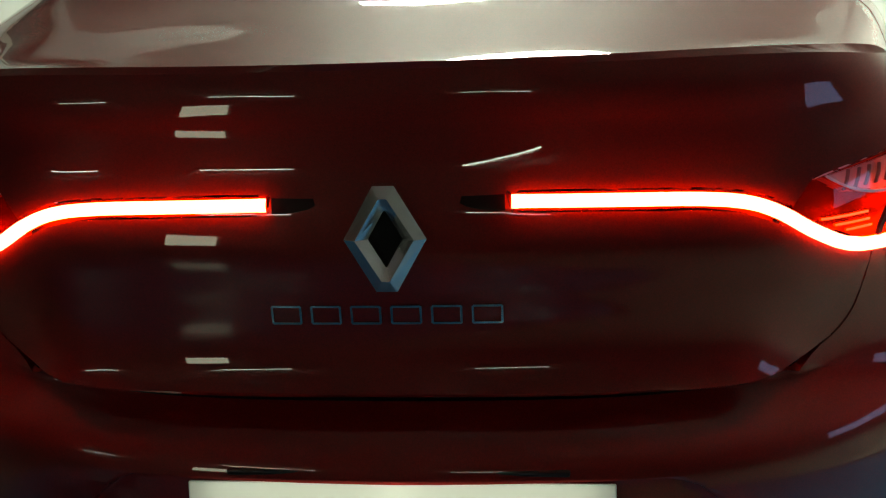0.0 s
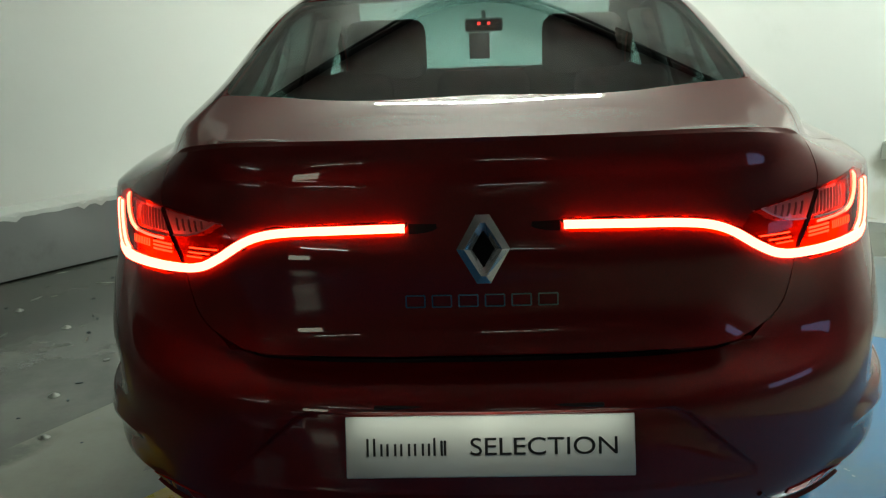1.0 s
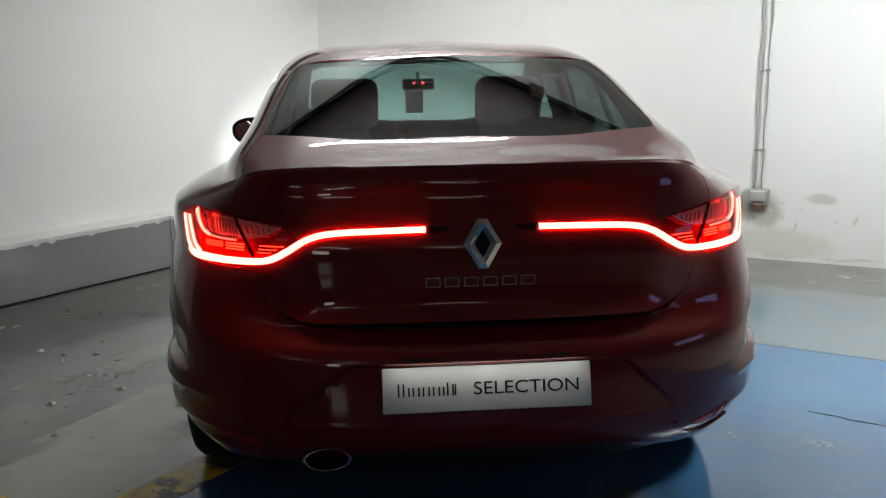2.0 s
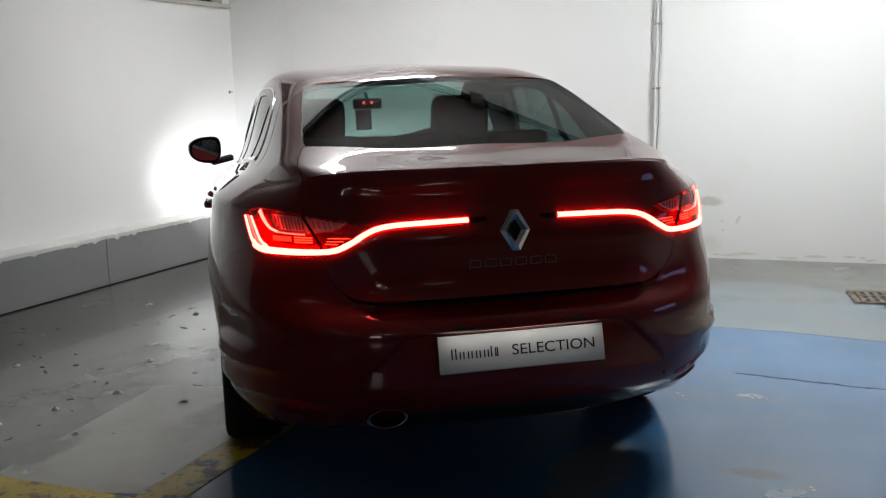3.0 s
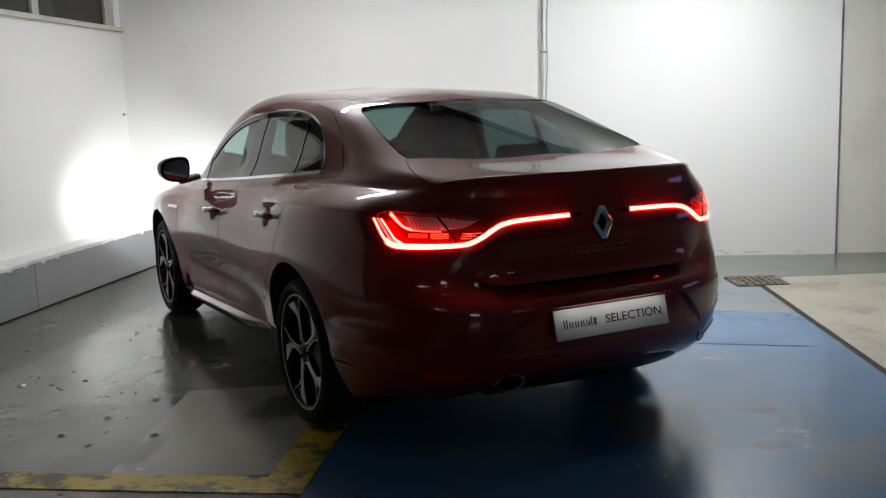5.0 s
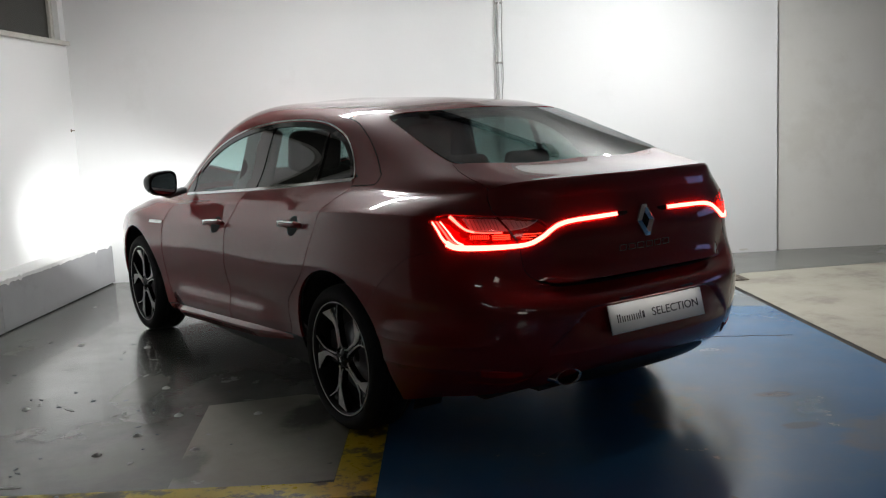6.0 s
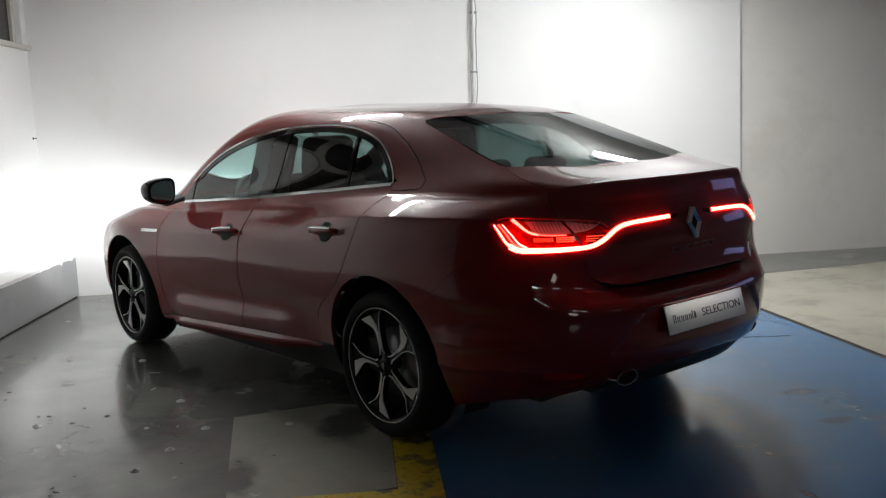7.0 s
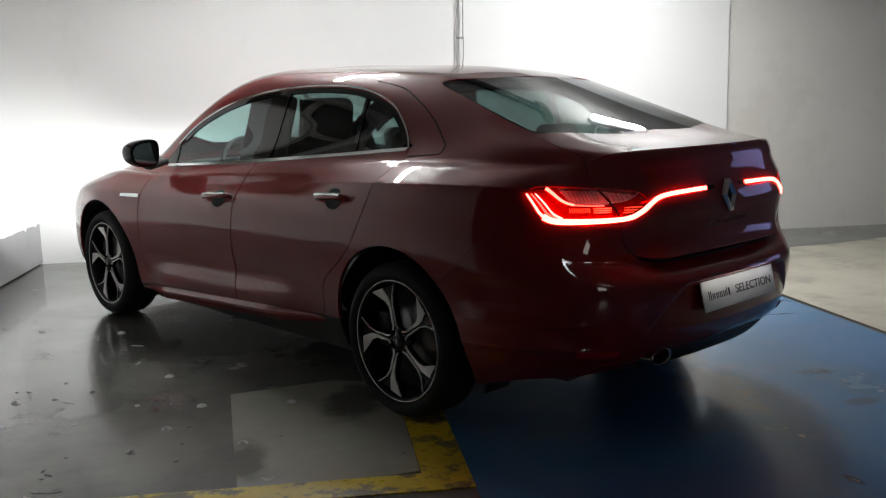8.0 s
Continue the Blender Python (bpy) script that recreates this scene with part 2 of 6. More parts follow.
BOXAT = CORNER + BACK * 3.66
stained(WHITE, [((BOXAT.x, BOXAT.y, 0.34), (0.24, 0.24, 0.20), 0, (0.44, 0.44, 0.37), 0.8), ((BOXAT.x + 0.33, BOXAT.y - 0.22, 0.43), (0.16, 0.16, 0.06), 0, (0.52, 0.52, 0.47), 0.8), ((BOXAT.x + 0.1, BOXAT.y - 0.07, 0.12), (0.6, 0.6, 0.16), 0, (0.60, 0.58, 0.48), 0.6)])


# ---- helpers for meshes ----
def link_mesh(name, bm, mat, parent=None, label="", smooth=True):
    me = bpy.data.meshes.new(name)
    bm.to_mesh(me)
    bm.free()
    for m in mat if isinstance(mat, (list, tuple)) else [mat]:
        me.materials.append(m)
    if smooth:
        me.polygons.foreach_set("use_smooth", [True] * len(me.polygons))
    ob = new(name, me)
    ob.parent = parent
    if label:
        ob["label"] = label
    return ob


def part(name, bm, mat, parent, label="", smooth=True):
    return link_mesh(name, bm, mat, parent, label, smooth)


def empty(name, m, label, category, group="", kind=""):
    ob = new(name)
    ob.empty_display_size = 0.1
    ob.matrix_basis = m
    return tagged(ob, label, category, group, kind)


def box(bm, lo, hi, m=None):
    made = bmesh.ops.create_cube(bm, size=1)["verts"]
    for v in made:
        v.co = Vector((lo[k] + (v.co[k] + 0.5) * (hi[k] - lo[k]) for k in range(3)))
        if m is not None:
            v.co = m @ v.co
    return made


def slab(name, corners, z0, z1, mat, kind="structure", label="", category=""):
    """An upright prism over a polygon of the plan."""
    bm = bmesh.new()
    lo = [bm.verts.new((c[0], c[1], z0)) for c in corners]
    hi = [bm.verts.new((c[0], c[1], z1)) for c in corners]
    n = len(lo)
    bm.faces.new(lo[::-1])
    bm.faces.new(hi)
    for i in range(n):
        bm.faces.new((lo[i], lo[(i + 1) % n], hi[(i + 1) % n], hi[i]))
    bmesh.ops.recalc_face_normals(bm, faces=bm.faces)
    ob = link_mesh(name, bm, mat, smooth=False)
    return tagged(ob, label, category, "", kind)


def spline(knots, points, at):
    """A natural cubic spline through points (n, d) at rising knots."""
    knots, points, at = np.asarray(knots, float), np.asarray(points, float), np.asarray(at, float)
    n = len(knots)
    h = np.diff(knots)
    a = np.zeros((n, n))
    r = np.zeros((n, points.shape[1]))
    a[0, 0] = a[-1, -1] = 1
    for i in range(1, n - 1):
        a[i, i - 1], a[i, i], a[i, i + 1] = h[i - 1], 2 * (h[i - 1] + h[i]), h[i]
        r[i] = 6 * ((points[i + 1] - points[i]) / h[i] - (points[i] - points[i - 1]) / h[i - 1])
    m = np.linalg.solve(a, r)
    k = np.clip(np.searchsorted(knots, at, side="right") - 1, 0, n - 2)
    t0, t1 = (knots[k + 1] - at)[:, None], (at - knots[k])[:, None]
    hk = h[k][:, None]
    return (m[k] * t0**3 + m[k + 1] * t1**3) / (6 * hk) + (points[k] / hk - m[k] * hk / 6) * t0 + (points[k + 1] / hk - m[k + 1] * hk / 6) * t1


# ---- the room ----
def along(p, way, d, inward=None, off=0.0):
    q = p + way * d
    return q + inward * off if inward is not None else q


def room():
    far = along(CORNER, BACK, 9.5)
    mid = along(CORNER, BACK, 6.08)
    end = along(CORNER, SIDE, 15.0)
    corners = [CORNER - BACK * 2 - SIDE * 2, far - SIDE * 2, far + SIDE * 17, end - BACK * 2 + SIDE * 2]
    slab("floor", corners, -0.2, 0.0, FLOORM, label="glossy grey painted concrete garage floor, worn", category="floor")
    slab("wall_back", [CORNER - BACK * 0.5, mid, mid - BACK_IN * 0.35, CORNER - BACK * 0.5 - BACK_IN * 0.35], 0, CEILING, WHITE, label="white plastered garage wall", category="wall")
    slab("wall_recess", [mid - BACK_IN * 0.05, far - BACK_IN * 0.05, far - BACK_IN * 0.35, mid - BACK_IN * 0.35], 0, CEILING, CREAM, label="older cream painted garage wall, stained", category="wall")
    # the left wall with a window band under the ceiling
    win_a, win_b, win_z, win_top = 0.10, 3.6, 2.085, 2.60
    def piece(name, d0, d1, z0, z1, mat=WHITE, label="white plastered garage wall with a high window"):
        slab(name, [along(CORNER, SIDE, d0), along(CORNER, SIDE, d1), along(CORNER, SIDE, d1, SIDE_IN, -0.3), along(CORNER, SIDE, d0, SIDE_IN, -0.3)], z0, z1, mat, label=label, category="wall")
    piece("wall_left", -0.3, 5.4, 0, win_z)
    # Unseen rest of the white wall, darkened so the car mirrors less brightness.
    piece("wall_left_far", 5.4, 15.0, 0, CEILING, DIMWALL, "dark grey garage wall")
    piece("wall_left_top", -0.3, 5.4, win_top, CEILING)
    piece("wall_left_end", -0.3, win_a, win_z, win_top)
    piece("wall_left_rest", win_b, 5.4, win_z, win_top)
    win = empty("window_1", Matrix.Translation(along(CORNER, SIDE, win_a) + Vector((0, 0, win_z))) @ pose(0, 0, 0, 0, 0, 233), "dark high window band with a pale frame", "window", "", "structure")
    span, high = win_b - win_a, win_top - win_z
    def bar(name, x0, x1, y0, y1, z0, z1, mat):
        bm = bmesh.new()
        box(bm, (x0, y0, z0), (x1, y1, z1))
        bmesh.ops.bevel(bm, geom=bm.edges[:], offset=0.003, segments=1, affect="EDGES")
        part(name, bm, mat, win, "", False)
    # x runs along the wall, y into the room
    bar("window_sill", -0.06, span + 0.03, -0.20, 0.055, -0.030, 0.006, WOODFRAME)
    for x0, x1 in ((0.0, 0.055), (1.055, 1.145), (2.20, 2.29), (span - 0.055, span)):
        bar("window_frame", x0, x1, -0.10, -0.045, 0.006, high, WOODFRAME)
    bar("window_frame", 0.0, span, -0.10, -0.045, high - 0.05, high, WOODFRAME)
    for x0, x1 in ((0.055, 1.055), (1.145, 2.20), (2.29, span - 0.055)):
        bar("pane", x0, x1, -0.080, -0.070, 0.006, high - 0.05, DARKPANE)
    def far_piece(name, d0, d1, z0, z1):
        slab(name, [far + SIDE * d0, far + SIDE * d1, far + SIDE * d1 + BACK * 0.25, far + SIDE * d0 + BACK * 0.25], z0, z1, DIMWALL, label="grey garage wall with a low opening", category="wall")
    far_piece("wall_far", 0.0, 2.1, 0, CEILING)
    far_piece("wall_far_rest", 3.9, 16.0, 0, CEILING)
    far_piece("wall_far_foot", 2.1, 3.9, 0, 0.85)
    far_piece("wall_far_top", 2.1, 3.9, 1.75, CEILING)
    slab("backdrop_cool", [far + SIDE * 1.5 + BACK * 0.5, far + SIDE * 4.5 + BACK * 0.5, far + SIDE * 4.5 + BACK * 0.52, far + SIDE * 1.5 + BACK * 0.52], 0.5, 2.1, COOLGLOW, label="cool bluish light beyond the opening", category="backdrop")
    back = along(CORNER, SIDE, 12.0)
    def stretch(name, d0, d1, z0, z1):
        slab(name, [back + BACK * d0, back + BACK * d1, back + BACK * d1 + SIDE * 0.25, back + BACK * d0 + SIDE * 0.25], z0, z1, DIMWALL, label="grey garage wall with a lit opening", category="wall")
    stretch("wall_behind", 0.0, 4.95, 0, CEILING)
    stretch("wall_behind_rest", 5.80, 13.0, 0, CEILING)
    stretch("wall_behind_top", 4.95, 5.80, 1.95, CEILING)
    stretch("wall_behind_foot", 4.95, 5.80, 0.0, 1.15)
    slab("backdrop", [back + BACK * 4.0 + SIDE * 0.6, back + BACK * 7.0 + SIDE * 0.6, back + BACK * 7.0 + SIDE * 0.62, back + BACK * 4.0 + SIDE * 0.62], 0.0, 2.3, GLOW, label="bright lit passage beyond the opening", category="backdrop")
    slab("ceiling", corners, CEILING, CEILING + 0.2, CONCRETE, label="bare concrete garage ceiling", category="ceiling")
    plinth = empty("plinth", Matrix.Identity(4), "low grey painted plinth with a white top along the wall", "plinth", "", "structure")
    rag = random.Random(11)
    edges = (-0.02, 1.94, 3.90, 5.90, 7.90, 9.90, 12.0, 15.0)
    for d0, d1 in zip(edges, edges[1:]):
        bm = bmesh.new()
        steps = max(8, int((d1 - d0) / 0.035))
        rows = []
        for k in range(steps + 1):
            d = d0 + 0.003 + (d1 - d0 - 0.006) * k / steps
            bite = 0.004 + (0.018 * rag.random() if rag.random() > 0.7 else 0.0)
            torn = 0.346 + 0.006 * rag.random() - (0.022 * rag.random() if rag.random() > 0.78 else 0.0)
            rows.append([bm.verts.new((*along(CORNER, SIDE, d, SIDE_IN, o).xy, z)) for o, z in ((0.0, 0.364), (0.218 - bite, 0.364 - 0.3 * bite), (0.2245, min(torn + 0.012, 0.360)), (0.2245, torn - 0.014), (0.0, 0.334))])
        for a, b in zip(rows, rows[1:]):
            for k in range(4):
                bm.faces.new((a[k], b[k], b[k + 1], a[k + 1]))
        bm.faces.new(rows[0])
        bm.faces.new(rows[-1][::-1])
        bmesh.ops.recalc_face_normals(bm, faces=bm.faces)
        part("coping", bm, WHITE, plinth, "", False)
        for name, z0, z1, off, mat in (("panel", 0.012, 0.345, 0.222, GREY),):
            bm = bmesh.new()
            vs = [[bm.verts.new((*along(CORNER, SIDE, d, SIDE_IN, o).xy, z)) for d, o in ((d0 + 0.003, 0.0), (d1 - 0.003, 0.0), (d1 - 0.003, off), (d0 + 0.003, off))] for z in (z0, z1)]
            bm.faces.new(vs[0])
            bm.faces.new(vs[1])
            for k in range(4):
                bm.faces.new((vs[0][k], vs[0][(k + 1) % 4], vs[1][(k + 1) % 4], vs[1][k]))
            bmesh.ops.recalc_face_normals(bm, faces=bm.faces)
            part(name, bm, mat, plinth, "", False)
    bm = bmesh.new()
    vs = [bm.verts.new((*along(CORNER, SIDE, d, SIDE_IN, o).xy, z)) for z in (0, 0.3) for d, o in ((0, 0), (15, 0), (15, 0.205), (0, 0.205))]
    for q in ((0, 1, 2, 3), (4, 5, 6, 7), (0, 1, 5, 4), (1, 2, 6, 5), (2, 3, 7, 6), (3, 0, 4, 7)):
        bm.faces.new([vs[k] for k in q])
    bmesh.ops.recalc_face_normals(bm, faces=bm.faces)
    part("core", bm, DIRT, plinth, "", False)


room()

# ---- the car body: curves along it, from under the sill up to the centre of the roof ----
# each curve runs from the middle of the tail round the corner, along the flank and round the nose
def curve(*rows):
    return np.array(rows, float)


C0 = curve((0, 0.13, 0.30), (0.26, 0.135, 0.30), (0.50, 0.18, 0.29), (0.66, 0.29, 0.27), (0.74, 0.43, 0.25), (0.80, 0.66, 0.20), (0.82, 1.0, 0.19), (0.80, 1.4, 0.19), (0.785, 2.0, 0.19), (0.785, 2.7, 0.19), (0.795, 3.2, 0.19), (0.82, 3.71, 0.19), (0.78, 4.1, 0.19), (0.66, 4.38, 0.20), (0.40, 4.54, 0.20), (0, 4.58, 0.20))
C1 = curve((0, 0.035, 0.37), (0.26, 0.045, 0.37), (0.50, 0.10, 0.36), (0.68, 0.22, 0.35), (0.805, 0.40, 0.34), (0.865, 0.66, 0.33), (0.875, 1.0, 0.33), (0.850, 1.4, 0.335), (0.830, 2.0, 0.31), (0.826, 2.7, 0.28), (0.832, 3.2, 0.25), (0.865, 3.71, 0.28), (0.84, 4.1, 0.30), (0.72, 4.40, 0.30), (0.44, 4.58, 0.30), (0, 4.625, 0.30))
C2 = curve((0, -0.012, 0.50), (0.26, 0.0, 0.50), (0.50, 0.055, 0.50), (0.70, 0.18, 0.49), (0.822, 0.37, 0.48), (0.885, 0.66, 0.48), (0.900, 1.0, 0.48), (0.878, 1.4, 0.47), (0.852, 2.0, 0.45), (0.847, 2.7, 0.43), (0.858, 3.2, 0.42), (0.893, 3.71, 0.46), (0.865, 4.1, 0.47), (0.74, 4.41, 0.47), (0.46, 4.59, 0.47), (0, 4.632, 0.47))
C3 = curve((0, -0.004, 0.635), (0.26, 0.008, 0.635), (0.50, 0.06, 0.635), (0.70, 0.18, 0.63), (0.824, 0.36, 0.62), (0.892, 0.66, 0.62), (0.909, 1.0, 0.63), (0.899, 1.4, 0.61), (0.886, 2.0, 0.59), (0.880, 2.7, 0.58), (0.885, 3.2, 0.59), (0.904, 3.71, 0.63), (0.865, 4.1, 0.62), (0.73, 4.41, 0.62), (0.46, 4.57, 0.62), (0, 4.615, 0.62))
C4 = curve((0, 0.062, 0.692), (0.26, 0.070, 0.692), (0.50, 0.114, 0.697), (0.69, 0.20, 0.71), (0.812, 0.37, 0.73), (0.887, 0.66, 0.74), (0.908, 1.0, 0.75), (0.90, 1.4, 0.72), (0.892, 2.0, 0.70), (0.888, 2.7, 0.69), (0.888, 3.2, 0.69), (0.898, 3.71, 0.73), (0.85, 4.1, 0.71), (0.71, 4.38, 0.69), (0.44, 4.54, 0.69), (0, 4.59, 0.69))
C5 = curve((0, 0.048, 0.82), (0.26, 0.055, 0.82), (0.50, 0.10, 0.825), (0.68, 0.215, 0.83), (0.792, 0.38, 0.84), (0.866, 0.66, 0.86), (0.886, 1.0, 0.87), (0.875, 1.4, 0.84), (0.87, 2.0, 0.81), (0.868, 2.7, 0.79), (0.866, 3.2, 0.78), (0.865, 3.71, 0.80), (0.81, 4.1, 0.77), (0.66, 4.34, 0.74), (0.40, 4.49, 0.735), (0, 4.54, 0.735))
C6 = curve((0, 0.058, 0.935), (0.26, 0.066, 0.937), (0.50, 0.115, 0.945), (0.665, 0.235, 0.96), (0.768, 0.40, 0.966), (0.824, 0.66, 0.972), (0.834, 1.0, 0.972), (0.815, 1.4, 0.95), (0.815, 2.0, 0.90), (0.815, 2.7, 0.865), (0.81, 3.2, 0.85), (0.79, 3.71, 0.85), (0.72, 4.05, 0.82), (0.58, 4.27, 0.79), (0.34, 4.41, 0.78), (0, 4.46, 0.78))
C7A = curve((0, 0.090, 1.010), (0.26, 0.099, 1.010), (0.49, 0.143, 1.010), (0.635, 0.245, 1.008), (0.725, 0.41, 1.008), (0.77, 0.66, 1.010), (0.785, 1.0, 1.007), (0.79, 1.4, 0.98), (0.797, 2.0, 0.932), (0.797, 2.7, 0.892), (0.786, 3.2, 0.87), (0.75, 3.71, 0.87), (0.67, 4.03, 0.84), (0.535, 4.24, 0.81), (0.315, 4.375, 0.80), (0, 4.42, 0.80))
C7 = curve((0, 0.122, 1.070), (0.26, 0.132, 1.070), (0.48, 0.175, 1.066), (0.60, 0.25, 1.050), (0.665, 0.42, 1.035), (0.71, 0.68, 1.035), (0.735, 1.0, 1.03), (0.76, 1.4, 1.005), (0.775, 2.0, 0.96), (0.77, 2.7, 0.915), (0.755, 3.2, 0.885), (0.69, 3.71, 0.880), (0.60, 4.0, 0.855), (0.48, 4.20, 0.83), (0.28, 4.33, 0.82), (0, 4.37, 0.82))
LOWER = (C0, C1, C2, C3, C4, C5, C6, C7A, C7)


def mirrored_ends(c):
    """The curve with two stations of the other side before and after it, so that it crosses the middle smoothly."""
    flip = np.array((-1, 1, 1))
    return np.vstack([c[2] * flip, c[1] * flip, c, c[-2] * flip, c[-3] * flip])


def lofted(curves, nu, nv, ends=True):
    """A grid (nv, nu, 3) over curves with the same number of stations."""
    ext = [mirrored_ends(c) for c in curves] if ends else list(curves)
    gaps = np.mean([np.linalg.norm(np.diff(c, axis=0), axis=1) for c in ext], axis=0)
    ku = np.r_[0, np.cumsum(gaps)]
    first, last = (ku[2], ku[-3]) if ends else (ku[0], ku[-1])
    uu = np.linspace(first, last, nu)
    rows = np.array([spline(ku, c, uu) for c in ext])
    gaps = np.mean(np.linalg.norm(np.diff(rows, axis=0), axis=2), axis=1)
    kv = np.r_[0, np.cumsum(gaps)]
    vv = np.linspace(0, kv[-1], nv)
    out = np.empty((nv, nu, 3))
    for i in range(nu):
        out[:, i] = spline(kv, rows[:, i], vv)
    out[:, 0, 0] = np.where(ends, 0, out[:, 0, 0])
    out[:, -1, 0] = np.where(ends, 0, out[:, -1, 0])
    return out


# the upper shell: belt, rail, half way and middle, from the lip of the boot to the bonnet's front
U_BELT = curve((0.592, 0.240, 1.056), (0.635, 0.40, 1.085), (0.665, 0.66, 1.10), (0.69, 1.0, 1.09), (0.715, 1.4, 1.06), (0.745, 2.0, 0.995), (0.735, 2.7, 0.955), (0.715, 3.2, 0.935), (0.64, 3.65, 0.915), (0.56, 3.95, 0.885), (0.44, 4.15, 0.855))
U_RAIL = curve((0.53, 0.203, 1.070), (0.575, 0.38, 1.103), (0.585, 0.66, 1.174), (0.575, 1.0, 1.275), (0.565, 1.4, 1.345), (0.568, 2.0, 1.382), (0.597, 2.7, 1.298), (0.64, 3.2, 1.055), (0.56, 3.62, 0.935), (0.48, 3.92, 0.905), (0.37, 4.13, 0.87))
U_HALF = curve((0.30, 0.145, 1.077), (0.33, 0.33, 1.106), (0.33, 0.60, 1.186), (0.32, 1.0, 1.335), (0.31, 1.4, 1.405), (0.31, 2.0, 1.427), (0.325, 2.7, 1.363), (0.355, 3.2, 1.103), (0.33, 3.62, 0.955), (0.29, 3.95, 0.92), (0.22, 4.18, 0.885))
U_MID = curve((0.0, 0.120, 1.078), (0.0, 0.31, 1.108), (0.0, 0.58, 1.191), (0.0, 1.0, 1.35), (0.0, 1.4, 1.42), (0.0, 2.0, 1.443), (0.0, 2.7, 1.38), (0.0, 3.2, 1.115), (0.0, 3.62, 0.965), (0.0, 3.97, 0.93), (0.0, 4.22, 0.89))


def shared_samples(curves, per_metre):
    """Knots by mean chord, and samples that fall on every station."""
    ext = [mirrored_ends(c) for c in curves]
    ku = np.r_[0, np.cumsum(np.mean([np.linalg.norm(np.diff(c, axis=0), axis=1) for c in ext], axis=0))]
    uu, marks = [], []
    for k in range(2, len(ku) - 3):
        n = max(3, round((ku[k + 1] - ku[k]) * per_metre))
        marks.append(len(uu))
        uu += list(np.linspace(ku[k], ku[k + 1], n, endpoint=False))
    marks.append(len(uu))
    uu.append(ku[-3])
    return ext, ku, np.array(uu), marks


def shell_grids(per_metre=36, nv=84, nw=46):
    ext, ku, uu, marks = shared_samples(LOWER, per_metre)
    rows = np.array([spline(ku, c, uu) for c in ext])
    rows[:, 0, 0] = rows[:, -1, 0] = 0
    kv = np.r_[0, np.cumsum(np.mean(np.linalg.norm(np.diff(rows, axis=0), axis=2), axis=1))]
    low = np.stack([spline(kv, rows[:, i], np.linspace(0, kv[-1], nv)) for i in range(len(uu))], axis=1)
    a, b = marks[3], marks[13]
    tops = [spline(ku[5:16], c, uu[a : b + 1]) for c in (U_BELT, U_RAIL, U_HALF, U_MID)]
    flip = np.array((-1, 1, 1))
    rows = np.array([low[-1, a : b + 1], *tops, tops[2] * flip, tops[1] * flip])
    up = np.empty((nw, b + 1 - a, 3))
    for i in range(b + 1 - a):
        kv = np.r_[0, np.cumsum(np.linalg.norm(np.diff(rows[:, i], axis=0), axis=1))]
        up[:, i] = spline(kv, rows[:, i], np.linspace(0, kv[4], nw))
    up[0] = low[-1, a : b + 1]
    up[-1, :, 0] = 0

    return low, up, (low[-1, a::-1], up[:, 0]), (low[-1, b:], up[:, -1])


def zipped(one, two):
    """Triangles between two lines of points that run side by side."""
    i = j = 0
    out = []
    while i < len(one) - 1 or j < len(two) - 1:
        if j == len(two) - 1 or (i < len(one) - 1 and (i + 1) / (len(one) - 1) <= (j + 1) / (len(two) - 1)):
            out.append((one[i], one[i + 1], two[j]))
            i += 1
        else:
            out.append((one[i], two[j + 1], two[j]))
            j += 1
    return [t for t in out if min(np.linalg.norm(t[0] - t[1]), np.linalg.norm(t[1] - t[2]), np.linalg.norm(t[2] - t[0])) > 0.0007]


def shell_mesh():
    """Both sides of the body in one bmesh; a face layer tells the sheets apart."""
    bm = bmesh.new()
    sheet = bm.faces.layers.int.new("sheet")
    low, up, tail, nose = shell_grids()
    for number, grid in enumerate((low, up)):
        for s in (1, -1):
            vs = [[bm.verts.new((s * p[0], p[1], p[2])) for p in row] for row in grid]
            for j in range(len(vs) - 1):
                for i in range(len(vs[0]) - 1):
                    q = (vs[j][i], vs[j][i + 1], vs[j + 1][i + 1], vs[j + 1][i])
                    f = bm.faces.new(q if s > 0 else q[::-1])
                    f[sheet] = number
    for number, lines in ((2, tail), (3, nose)):
        for s in (1, -1):
            for t in zipped(*lines):
                f = bm.faces.new([bm.verts.new((s * p[0], p[1], p[2])) for p in t])
                f[sheet] = number
    bmesh.ops.remove_doubles(bm, verts=bm.verts, dist=0.0006)
    bmesh.ops.recalc_face_normals(bm, faces=bm.faces)
    return bm


def inside(poly, a, b):
    hit = False
    for (a0, b0), (a1, b1) in zip(poly, poly[1:] + poly[:1]):
        if (b0 > b) != (b1 > b) and a < (a1 - a0) * (b - b0) / (b1 - b0) + a0:
            hit = not hit
    return hit


def smooth_line(pts, n=6, closed=False):
    """A Catmull-Rom line through points of the plane."""
    p = [Vector(q) for q in pts]
    out = []
    m = len(p)
    for k in range(m if closed else m - 1):
        if closed:
            a, b, c, d = p[k - 1], p[k], p[(k + 1) % m], p[(k + 2) % m]
        else:
            a, b, c, d = p[max(k - 1, 0)], p[k], p[k + 1], p[min(k + 2, m - 1)]
        for i in range(n):
            t = i / n
            out.append(tuple(0.5 * (2 * b + (c - a) * t + (2 * a - 5 * b + 4 * c - d) * t * t + (3 * b - a - 3 * c + d) * t**3)))
    if not closed:
        out.append(tuple(p[-1]))
    return out


